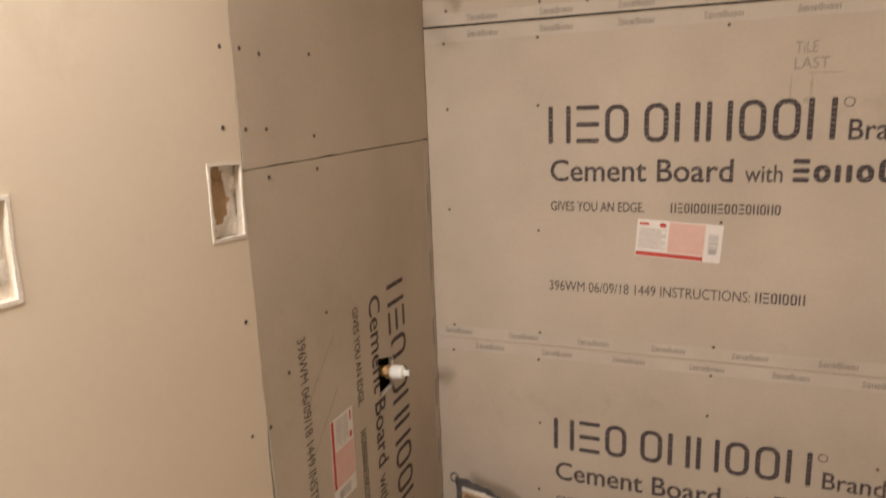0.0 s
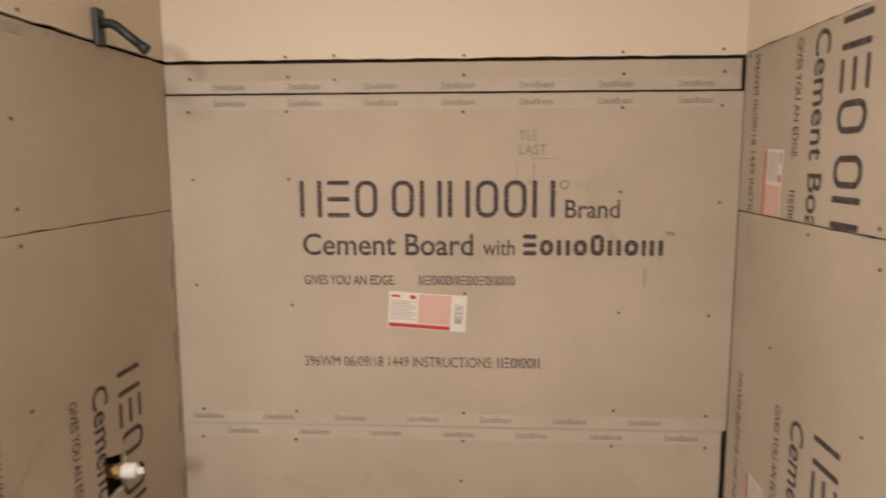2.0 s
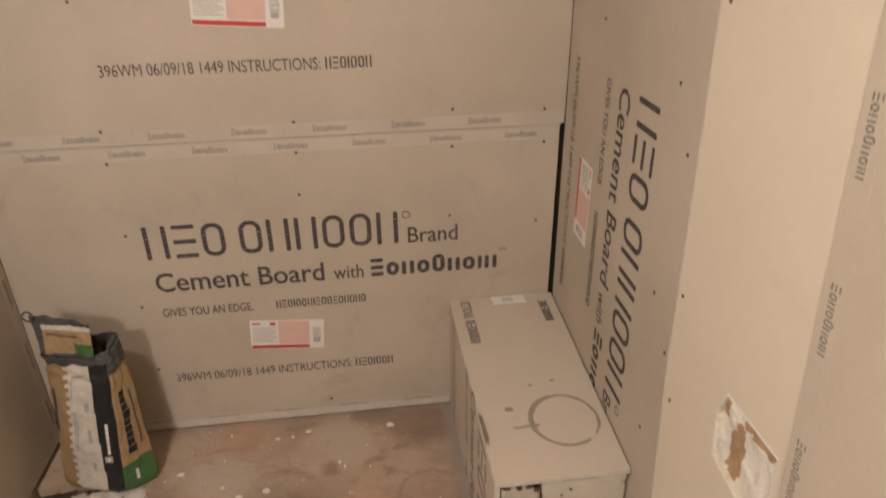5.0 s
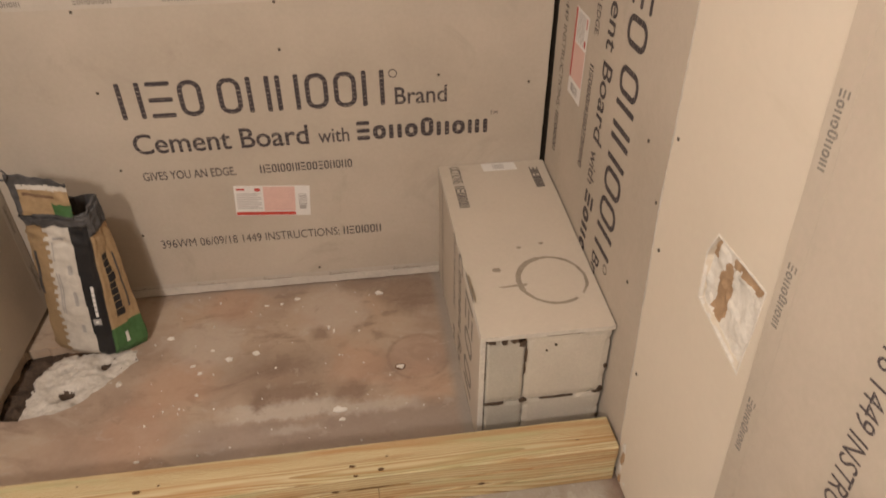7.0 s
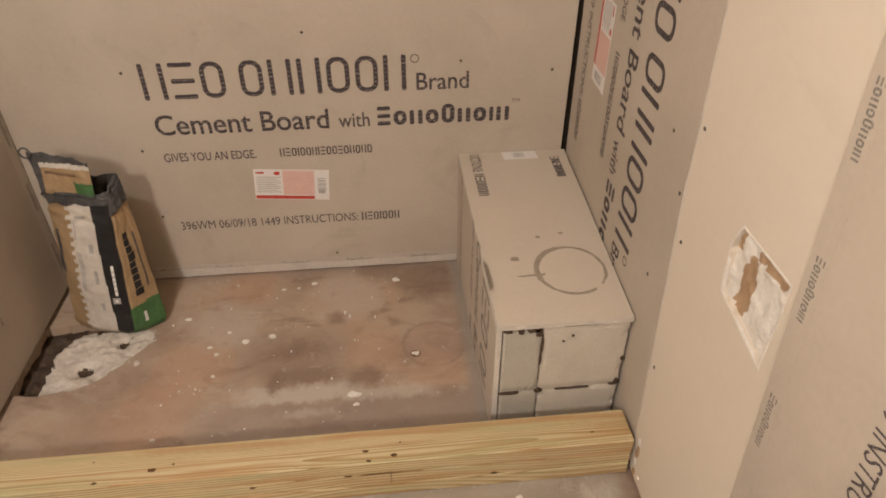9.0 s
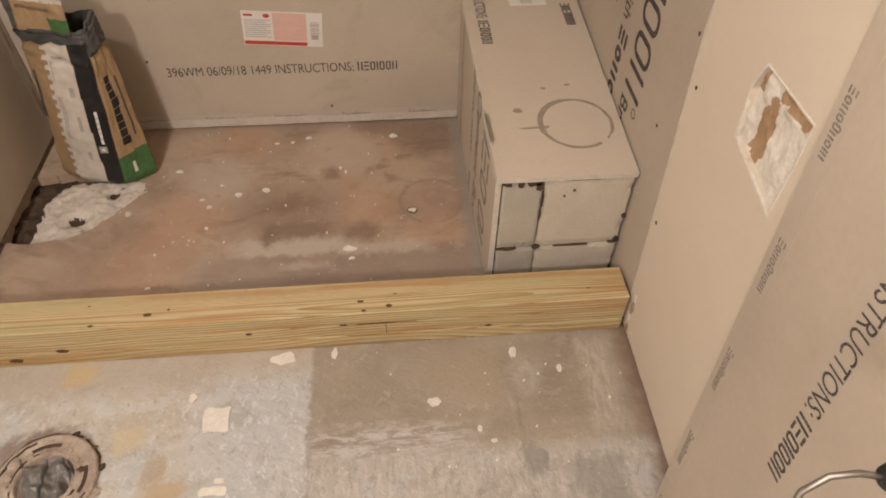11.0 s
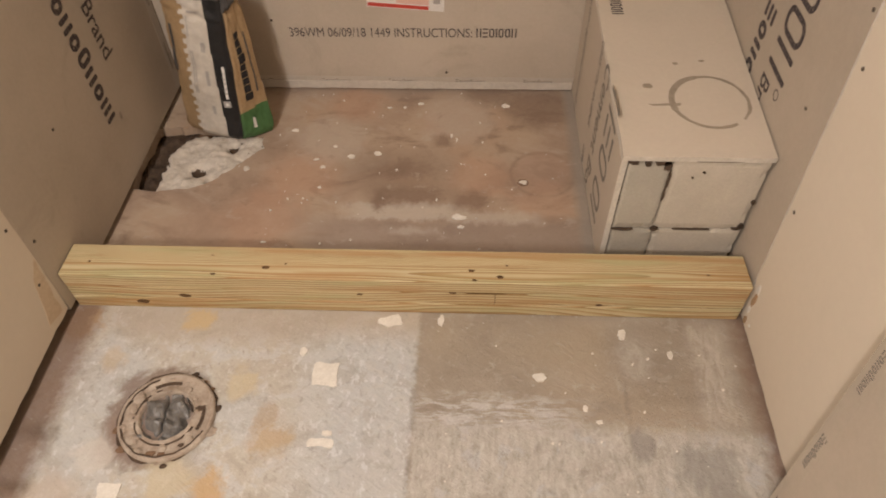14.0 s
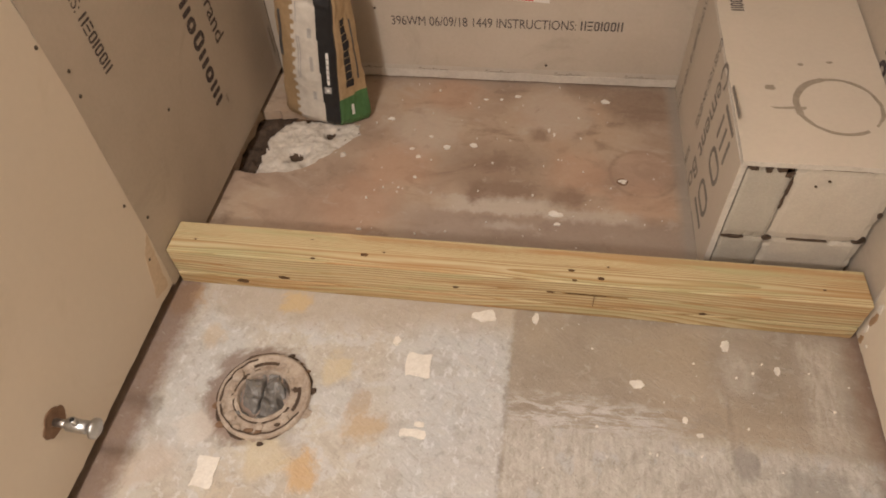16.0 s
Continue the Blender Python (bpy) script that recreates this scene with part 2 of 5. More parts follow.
    # a darker strip by the curb, with a pale scraped bar along its far edge
    pan = lay(pan, 0.75, both(over(X, 0.50, 0.09), under(Y, -0.545, 0.025)), GREYB)
    pan = lay(pan, 0.85, rect(0.585, 0.88, -0.550, -0.490, 0.03, 0.006), PALE)
    pan = lay(pan, 0.65, rect(0.88, 1.08, -0.556, -0.518, 0.03, 0.010), PALE)
    pan = lay(pan, 0.8, rect(0.65, 0.68, -0.514, -0.45, 0.010, 0.012), UMBER)
    pan = lay(pan, 0.8, rect(0.64, 0.84, -0.492, -0.425, 0.04, 0.02), UMBER)
    pan = lay(pan, 0.8, rect(0.86, 0.95, -0.508, -0.445, 0.02, 0.018), UMBER)
    pan = lay(pan, 0.6, rect(0.70, 0.80, -0.60, -0.575, 0.03, 0.008), PALE)
    pan = spot(pan, 0.62, -0.63, 0.09, (0.37, 0.28, 0.215), 0.6)
    # the round mark left by a pail
    ring = nt.nodes.new("ShaderNodeVectorMath")
    ring.operation = "DISTANCE"
    nt.links.new(w, ring.inputs[0])
    ring.inputs[1].default_value = (1.098, -0.372, 0)
    gap = math_of(nt, "ABSOLUTE", math_of(nt, "SUBTRACT", ring.outputs["Value"], 0.086))
    pan = lay(pan, 0.55, both(mask_of(nt, gap, 0.008, 0.002), mask_of(nt, mid, 0.36, 0.52)), (0.27, 0.175, 0.12))
    pan = spot(pan, 1.10, -0.36, 0.085, (0.44, 0.285, 0.20), 0.4, 0.03, 0.8)
    pan = lay(pan, 0.8, over(sep.outputs[0], 1.180, 0.012), (0.30, 0.255, 0.205))
    pan = lay(pan, 0.35, mask_of(nt, flake, 0.60, 0.66), PALE)
    pan = lay(pan, 0.30, mask_of(nt, flake, 0.40, 0.34), UMBER)

    # in front of the curb: scrapes and combed marks
    scrape = noise_of(nt, world_coords(nt, (5, 20, 1)), 3.5, 6, 0.75, 0.35)
    scrape_b = noise_of(nt, world_coords(nt, (24, 7, 1)), 4.0, 6, 0.8, 1.4)
    comb_a = noise_of(nt, coords_turned(nt, (6, 26, 1), 35), 5.0, 6, 0.8, 0.6)
    comb_b = noise_of(nt, world_coords(nt, (14, 4, 1)), 5.0, 6, 0.75, 0.35)
    cream = ramp_of(nt, second, [(0.32, (0.445, 0.39, 0.315)), (0.46, (0.53, 0.475, 0.39)), (0.58, (0.57, 0.525, 0.44)), (0.70, (0.52, 0.505, 0.465))])
    cream = lay(cream, 0.45, mask_of(nt, broad, 0.54, 0.66), (0.57, 0.455, 0.315))
    chips = noise_of(nt, world_coords(nt, (1.5, 1.0, 1)), 38, 5, 0.7, 0.4)
    cream = lay(cream, 0.6, mask_of(nt, flake, 0.525, 0.55), (0.60, 0.58, 0.55))
    cream = lay(cream, 0.55, mask_of(nt, flake, 0.445, 0.415), (0.44, 0.375, 0.305))
    cream = lay(cream, 0.7, mask_of(nt, chips, 0.57, 0.60), (0.66, 0.62, 0.56))
    cream = lay(cream, 0.65, mask_of(nt, chips, 0.40, 0.37), (0.40, 0.335, 0.27))
    cream = lay(cream, 0.4, mask_of(nt, scrape, 0.62, 0.74), (0.66, 0.62, 0.56))
    grey = ramp_of(nt, comb_a, [(0.30, (0.41, 0.405, 0.38)), (0.46, (0.51, 0.50, 0.47)), (0.68, (0.595, 0.585, 0.55))])
    grey = lay(grey, 0.45, mask_of(nt, broad, 0.50, 0.62), (0.53, 0.485, 0.425))
    grey = lay(grey, 0.6, mask_of(nt, flake, 0.45, 0.42), (0.43, 0.395, 0.345))
    grey = lay(grey, 0.5, mask_of(nt, flake, 0.54, 0.565), (0.57, 0.535, 0.475))
    grey = lay(grey, 0.75, mask_of(nt, chips, 0.57, 0.60), (0.67, 0.655, 0.63))
    grey = lay(grey, 0.6, mask_of(nt, chips, 0.41, 0.38), (0.36, 0.335, 0.305))
    grey = lay(grey, 0.55, mask_of(nt, scrape, 0.60, 0.70), (0.69, 0.67, 0.64))
    brown = ramp_of(nt, second, [(0.32, (0.295, 0.24, 0.182)), (0.50, (0.345, 0.287, 0.22)), (0.68, (0.39, 0.325, 0.25))])
    brown = lay(brown, 0.4, mask_of(nt, broad, 0.52, 0.62), (0.44, 0.345, 0.24))
    brown = lay(brown, 0.6, mask_of(nt, scrape, 0.62, 0.68), (0.50, 0.435, 0.36))
    brown = lay(brown, 0.45, mask_of(nt, flake, 0.57, 0.60), (0.44, 0.385, 0.31))
    brown = lay(brown, 0.4, mask_of(nt, chips, 0.61, 0.64), (0.52, 0.47, 0.40))
    comb = ramp_of(nt, comb_b, [(0.30, (0.35, 0.31, 0.255)), (0.44, (0.455, 0.41, 0.345)), (0.62, (0.555, 0.515, 0.445))])
    comb = lay(comb, 0.55, mask_of(nt, flake, 0.45, 0.39), (0.39, 0.335, 0.28))
    comb = lay(comb, 0.7, mask_of(nt, scrape_b, 0.60, 0.68), (0.63, 0.59, 0.525))
    comb = lay(comb, 0.5, mask_of(nt, mid, 0.57, 0.62), (0.50, 0.50, 0.49))
    comb = lay(comb, 0.5, mask_of(nt, chips, 0.57, 0.60), (0.62, 0.585, 0.52))
    comb = lay(comb, 0.5, mask_of(nt, chips, 0.42, 0.39), (0.30, 0.255, 0.205))
    front = under(sep.outputs[1], -0.80, 0.01)
    col = mix_of(nt, front, pan, cream)
    col = lay(col, 0.7, both(front, over(X, 0.10, 0.08), under(X, 0.80, 0.05), over(Y, -0.925, 0.03)), (0.47, 0.395, 0.31))
    col = mix_of(nt, both(front, over(X, 0.57, 0.07), under(Y, -0.90, 0.03)), col, grey)
    col = spot(col, 0.13, -1.02, 0.13, grey, 0.75, 0.2)
    col = spot(col, 0.14, -1.20, 0.13, grey, 0.7, 0.2)
    col = spot(col, 0.45, -1.09, 0.07, grey, 0.7, 0.15)
    # rust-brown halo of the flange: its rim shadow painted in, rust stain on the west
    col = spot(col, 0.278, -1.107, 0.122, (0.23, 0.155, 0.115), 0.8, 0.12, 0.85)
    col = spot(col, 0.225, -1.150, 0.075, (0.27, 0.185, 0.14), 0.7, 0.10)
    for x, y, r, c, k in ((0.03, -0.89, 0.055, (0.50, 0.32, 0.16), 0.85), (0.29, -0.862, 0.040, (0.60, 0.43, 0.21), 0.75), (0.422, -1.257, 0.045, (0.58, 0.38, 0.19), 0.85), (0.43, -1.03, 0.045, (0.60, 0.49, 0.30), 0.7), (0.52, -1.15, 0.045, (0.50, 0.36, 0.21), 0.8), (0.500, -1.10, 0.03, (0.46, 0.35, 0.24), 0.7),
                          (0.33, -1.235, 0.06, (0.60, 0.50, 0.33), 0.7), (0.17, -1.19, 0.045, (0.66, 0.60, 0.52), 0.7), (0.10, -1.28, 0.07, (0.56, 0.45, 0.35), 0.6), (0.13, -0.98, 0.03, (0.58, 0.44, 0.27), 0.5), (0.37, -1.19, 0.03, (0.40, 0.35, 0.30), 0.6)):
        col = spot(col, x, y, r, c, k, 0.13)
    edge_x = math_of(nt, "ADD", sep.outputs[0], math_of(nt, "MULTIPLY", math_of(nt, "SUBTRACT", fine, 0.5), 0.022))
    col = mix_of(nt, both(front, over(edge_x, 0.794, 0.005)), col, brown)
    col = lay(col, 0.6, both(front, rect(0.80, 1.22, -0.97, -0.86, 0.05, 0.03), mask_of(nt, broad, 0.40, 0.56)), (0.385, 0.31, 0.22))
    col = mix_of(nt, both(over(edge_x, 0.797, 0.004), under(Y, -1.105, 0.018)), col, comb)
    col = mix_of(nt, both(over(edge_x, 1.226, 0.005), over(Y, -1.112, 0.008), front), col, brown)
    col = lay(col, 0.8, both(rect(1.385, 1.455, -1.10, -0.86, 0.015, 0.02), mask_of(nt, comb_b, 0.36, 0.58)), (0.53, 0.47, 0.39))
    col = lay(col, 0.7, both(rect(1.235, 1.29, -1.00, -0.90, 0.015, 0.02), mask_of(nt, mid, 0.42, 0.58)), (0.52, 0.465, 0.39))
    col = lay(col, 0.6, both(rect(1.24, 1.44, -1.125, -1.105, 0.02, 0.006)), (0.50, 0.45, 0.38))
    col = spot(col, 1.37, -1.19, 0.070, (0.30, 0.275, 0.24), 0.65, 0.2)
    col = spot(col, 1.26, -1.14, 0.030, (0.26, 0.23, 0.20), 0.6, 0.2)
    col = spot(col, 1.19, -1.06, 0.035, (0.28, 0.24, 0.195), 0.5, 0.2)
    col = lay(col, 0.85, both(rect(0.80, 1.12, -1.115, -1.045, 0.05, 0.014), mask_of(nt, scrape, 0.45, 0.56)), (0.57, 0.54, 0.50))
    # dark joints between the squares
    joint = math_of(nt, "MAXIMUM", both(over(edge_x, 0.787, 0.003), under(edge_x, 0.798, 0.003), under(sep.outputs[1], -0.93, 0.02)), both(over(edge_x, 1.226, 0.003), under(edge_x, 1.236, 0.003), under(sep.outputs[1], -1.0, 0.04)))
    col = lay(col, 0.75, both(joint, mask_of(nt, mid, 0.40, 0.60)), (0.25, 0.205, 0.16))
    # brown dirt along the east wall; floor darkened to brown along the west one
    dirt = math_of(nt, "MAXIMUM", over(X, 1.488, 0.018), under(X, 0.062, 0.022))
    col = lay(col, 0.85, both(front, dirt), (0.21, 0.125, 0.082))
    # fine scratches, pale and dark, across everything in front of the curb
    col = lay(col, 0.32, both(front, mask_of(nt, comb_a, 0.62, 0.66)), (0.62, 0.60, 0.56))
    col = lay(col, 0.5, both(front, mask_of(nt, comb_a, 0.36, 0.33)), (0.29, 0.25, 0.21))
    # slight cool tint over the whole floor, then fine grain
    col = mix_of(nt, 1.0, col, (0.97, 1.0, 1.055), "MULTIPLY")
    col = mix_of(nt, 0.06, col, ramp_of(nt, fine, [(0.3, (0.14, 0.10, 0.08)), (0.7, (0.62, 0.54, 0.45))]))
    nt.links.new(col, b.inputs["Base Color"])
    relief = math_of(nt, "ADD", math_of(nt, "MULTIPLY", comb_a, 0.6), math_of(nt, "ADD", math_of(nt, "MULTIPLY", comb_b, 0.4), math_of(nt, "MULTIPLY", flake, 0.7)))
    bump_to(nt, b, math_of(nt, "MULTIPLY", relief, math_of(nt, "ADD", math_of(nt, "MULTIPLY", front, 0.8), 0.2)), 0.75, 0.005)
    return m


M_FLOOR = floor_material()
M_FLECK = mottled("white_plaster_fleck", (0.66, 0.61, 0.54), (0.80, 0.76, 0.70), 40, 200, 0.9, 0.3)
M_FLANGE = mottled("old_flange", (0.26, 0.19, 0.14), (0.52, 0.44, 0.36), 34, 160, 0.55, 0.8, (0.13, 0.08, 0.055))
M_LEAD = mottled("grey_rag", (0.085, 0.078, 0.072), (0.22, 0.205, 0.19), 26, 140, 0.32, 0.2, spec=0.6)
M_RUST = mottled("rust_dirt", (0.13, 0.075, 0.045), (0.26, 0.16, 0.10), 25, 150, 0.9, 0.5)
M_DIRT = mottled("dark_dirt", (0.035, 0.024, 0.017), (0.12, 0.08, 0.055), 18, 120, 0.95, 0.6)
M_STAINMARK = mottled("wet_ring", (0.25, 0.20, 0.15), (0.35, 0.29, 0.225), 40, 200, 0.7, 0.1)
M_BAGTAN = mottled("bag_tan", (0.285, 0.19, 0.10), (0.37, 0.25, 0.138), 9, 90, 0.5, 0.12)
M_BAGWHITE = mottled("bag_white", (0.47, 0.42, 0.36), (0.60, 0.545, 0.475), 12, 60, 0.55, 0.12, (0.38, 0.32, 0.265))
M_BAGBLACK = mottled("bag_black", (0.016, 0.015, 0.015), (0.028, 0.026, 0.026), 9, 90, 0.45, 0.1)
M_BAGGREEN = mottled("bag_green", (0.05, 0.115, 0.04), (0.07, 0.15, 0.055), 9, 90, 0.5, 0.1)
M_BAGGREY = mottled("bag_grey_plastic", (0.042, 0.039, 0.038), (0.105, 0.097, 0.094), 30, 90, 0.4, 0.2)
M_CEIL = mottled("ceiling_paint", (0.74, 0.70, 0.62), (0.79, 0.75, 0.67), 2, 100, 0.8, 0.05)


# ---- building helpers ----
def part(name, bm, material, parent=None, label="", smooth=False):
    me = bpy.data.meshes.new(name)
    bmesh.ops.recalc_face_normals(bm, faces=bm.faces)
    bm.to_mesh(me)
    bm.free()
    for m in (material if isinstance(material, (list, tuple)) else [material]):
        me.materials.append(m)
    if smooth:
        me.polygons.foreach_set("use_smooth", [True] * len(me.polygons))
    ob = new(name, me)
    ob.parent = parent
    if label:
        ob["label"] = label
    return ob


def thing(name, m=None, label="", category="", group="", kind=""):
    ob = new(name)
    ob.empty_display_size = 0.05
    if m is not None:
        ob.matrix_world = m
    return tagged(ob, label, category, group, kind)


def bm_box(x0, x1, y0, y1, z0, z1, bevel=0.0, seg=2):
    bm = bmesh.new()
    bmesh.ops.create_cube(bm, size=1, matrix=Matrix.Translation(((x0 + x1) / 2, (y0 + y1) / 2, (z0 + z1) / 2)) @ Matrix.Diagonal((x1 - x0, y1 - y0, z1 - z0, 1)))
    if bevel:
        bmesh.ops.bevel(bm, geom=bm.edges[:], offset=bevel, segments=seg, affect="EDGES", profile=0.5)
    return bm


def join(bm, other):
    me = bpy.data.meshes.new("tmp")
    other.to_mesh(me)
    other.free()
    bm.from_mesh(me)
    bpy.data.meshes.remove(me)
    return bm


def bm_prism(loops, w0, w1, at=None):
    """A flat piece with the outline loops[0], holes in the rest, from depth w0 to w1 along local z."""
    from mathutils.geometry import tessellate_polygon
    bm = bmesh.new()
    pts = [p for lp in loops for p in lp]
    tris = tessellate_polygon([[Vector((x, y, 0)) for x, y in lp] for lp in loops])
    lo = [bm.verts.new((x, y, w0)) for x, y in pts]
    hi = [bm.verts.new((x, y, w1)) for x, y in pts]
    for a, b, c in tris:
        for vs in (lo, hi):
            try:
                bm.faces.new((vs[a], vs[b], vs[c]))
            except ValueError:
                pass
    k = 0
    for lp in loops:
        n = len(lp)
        for i in range(n):
            j = (i + 1) % n
            bm.faces.new((lo[k + i], lo[k + j], hi[k + j], hi[k + i]))
        k += n
    if at is not None:
        bmesh.ops.transform(bm, matrix=at, verts=bm.verts)
    return bm


def ragged(p, q, step=0.02, amp=0.003, seed=0.0):
    """Points from p up to, not with, q along a slightly broken line."""
    (x0, y0), (x1, y1) = p, q
    d = math.hypot(x1 - x0, y1 - y0)
    n = max(1, int(d / step))
    nx, ny = -(y1 - y0) / d, (x1 - x0) / d
    out = []
    for i in range(n):
        f = i / n
        o = 0 if i == 0 else amp * (noise.noise((f * d * 18, seed, 1.7)) + 0.6 * noise.noise((f * d * 60, seed, 4.1)))
        out.append((x0 + (x1 - x0) * f + nx * o, y0 + (y1 - y0) * f + ny * o))
    return out


def outline(corners, amp=0.0006, step=0.03, seed=0.0):
    pts = []
    for i, p in enumerate(corners):
        pts += ragged(p, corners[(i + 1) % len(corners)], step, amp, seed + i * 3.3)
    return pts


def blob(cx, cy, rx, ry, n=18, rough=0.25, seed=0.0, turn=0.0):
    pts = []
    for i in range(n):
        a = 2 * math.pi * i / n
        k = 1 + rough * (noise.noise((math.cos(a) * 1.5 + seed, math.sin(a) * 1.5, seed * 1.3)) + 0.6 * noise.noise((math.cos(a) * 4 + seed, math.sin(a) * 4, 7.7)))
        x, y = rx * k * math.cos(a), ry * k * math.sin(a)
        pts.append((cx + x * math.cos(turn) - y * math.sin(turn), cy + x * math.sin(turn) + y * math.cos(turn)))
    return pts


def bm_tube(points, radius, seg=12, closed=False, radii=None):
    bm = bmesh.new()
    pts = [Vector(p) for p in points]
    rings = []
    for i, p in enumerate(pts):
        a, b = pts[max(0, i - 1)], pts[min(len(pts) - 1, i + 1)]
        if closed:
            a, b = pts[i - 1], pts[(i + 1) % len(pts)]
        q = (b - a).to_track_quat("Z", "Y")
        r = radii[i] if radii else radius
        rings.append([bm.verts.new(p + q @ Vector((r * math.cos(2 * math.pi * k / seg), r * math.sin(2 * math.pi * k / seg), 0))) for k in range(seg)])
    n = len(rings)
    for i in range(n if closed else n - 1):
        for k in range(seg):
            bm.faces.new((rings[i][k], rings[i][(k + 1) % seg], rings[(i + 1) % n][(k + 1) % seg], rings[(i + 1) % n][k]))
    if not closed:
        bm.faces.new(rings[0][::-1])
        bm.faces.new(rings[-1])
    return bm


def bm_text(body, u0, u1, v0, cap, w=0.0006, bold=0.0):
    """Writing in the built-in font, fitted to run from u0 to u1 on the line v0 with capitals of that height."""
    c = bpy.data.curves.new("writing", "FONT")
    c.body, c.size, c.extrude, c.offset, c.resolution_u = body, 1.0, 0.0, bold, 4
    ob = bpy.data.objects.new("writing", c)
    scene.collection.objects.link(ob)
    me = bpy.data.meshes.new_from_object(ob.evaluated_get(bpy.context.evaluated_depsgraph_get()))
    bm = bmesh.new()
    bm.from_mesh(me)
    bpy.data.meshes.remove(me)
    bpy.data.objects.remove(ob)
    bpy.data.curves.remove(c)
    xs = [v.co.x for v in bm.verts]
    sx, sy = (u1 - u0) / (max(xs) - min(xs)), cap / 0.69
    x0 = min(xs)
    for v in bm.verts:
        v.co = Vector((u0 + (v.co.x - x0) * sx, v0 + v.co.y * sy, w))
    return bm


def rounded(x0, x1, y0, y1, r, n=4):
    pts = []
    for cx, cy, a0 in ((x1 - r, y0 + r, -90), (x1 - r, y1 - r, 0), (x0 + r, y1 - r, 90), (x0 + r, y0 + r, 180)):
        pts += [(cx + r * math.cos(radians(a0 + 90 * i / n)), cy + r * math.sin(radians(a0 + 90 * i / n))) for i in range(n + 1)]
    return pts


def bm_bar(x0, x1, y0, y1, w):
    return bm_prism([rounded(x0, x1, y0, y1, min(x1 - x0, y1 - y0) * 0.3, 2)], w, w + 0.0004)


def bm_marks(u0, u1, v0, height, kinds, stroke, w=0.0002, gap=0.2):
    """A trade mark drawn as a row of plain shapes: o a ring, p a pair of posts, h three level bars, b a block, i one post. Capitals are tall."""
    bm = bmesh.new()
    wide = [{"i": 0.45}.get(k.lower(), 1.0) for k in kinds]
    pitch = (u1 - u0) / (sum(wide) - gap)
    a = u0
    for k, f in zip(kinds, wide):
        b, top = a + pitch * (f - gap), v0 + height * (1.0 if k.isupper() else 0.74)
        k = k.lower()
        if k == "o":
            r = min(b - a, top - v0) * 0.46
            join(bm, bm_prism([rounded(a, b, v0, top, r, 6), rounded(a + stroke, b - stroke, v0 + stroke, top - stroke, max(0.0004, r - stroke), 6)[::-1]], w, w + 0.0004))
        elif k == "p":
            join(bm, bm_bar(a, a + stroke, v0, top, w))
            join(bm, bm_bar(b - stroke, b, v0, top, w))
        elif k == "h":
            for j in range(3):
                y = v0 + (top - v0 - stroke) * j / 2
                join(bm, bm_bar(a, b, y, y + stroke, w))
        else:
            join(bm, bm_bar(a, b, v0, top, w))
        a += pitch * f
    return bm


def islands(bm):
    """The loose pieces of a mesh, each as a mesh of its own."""
    seen, out = set(), []
    bm.verts.ensure_lookup_table()
    for f in bm.faces:
        if f in seen:
            continue
        stack, group = [f], []
        seen.add(f)
        while stack:
            g = stack.pop()
            group.append(g)
            for e in g.edges:
                for h in e.link_faces:
                    if h not in seen:
                        seen.add(h)
                        stack.append(h)
        piece, made = bmesh.new(), {}
        for g in group:
            for v in g.verts:
                if v not in made:
                    made[v] = piece.verts.new(v.co)
            try:
                piece.faces.new([made[v] for v in g.verts])
            except ValueError:
                pass
        out.append(piece)
    bm.free()
    return out


def clip_bm(bm, u0, u1, v0, v1):
    for co, no in (((u0, 0, 0), (-1, 0, 0)), ((u1, 0, 0), (1, 0, 0)), ((0, v0, 0), (0, -1, 0)), ((0, v1, 0), (0, 1, 0))):
        bmesh.ops.bisect_plane(bm, geom=bm.verts[:] + bm.edges[:] + bm.faces[:], plane_co=co, plane_no=no, clear_outer=True)
    return bm


def frame_of(origin, u, v):
    """The pose whose local x runs along u and y along v."""
    u, v = Vector(u).normalized(), Vector(v).normalized()
    w = u.cross(v)
    m = Matrix((u, v, w)).transposed().to_4x4()
    m.translation = origin
    return m


# ---- cement board sheets ----
def bm_screw():
    bm = bmesh.new()
    bmesh.ops.create_cone(bm, cap_ends=True, segments=12, radius1=0.0042, radius2=0.0036, depth=0.0016)
    join(bm, bm_box(-0.0024, 0.0024, -0.0005, 0.0005, 0.0006, 0.0011))
    return bm


SCREW = bpy.data.meshes.new("screw")
_b = bm_screw()
_b.to_mesh(SCREW)
_b.free()
SCREW.materials.append(M_SCREW)


def screw(parent, u, v, w=0.0004):
    ob = new("screw", SCREW)
    ob.parent = parent
    ob.matrix_local = pose(u, v, w, random.uniform(-6, 6), random.uniform(-6, 6), random.uniform(0, 180))


THICK = 0.0127


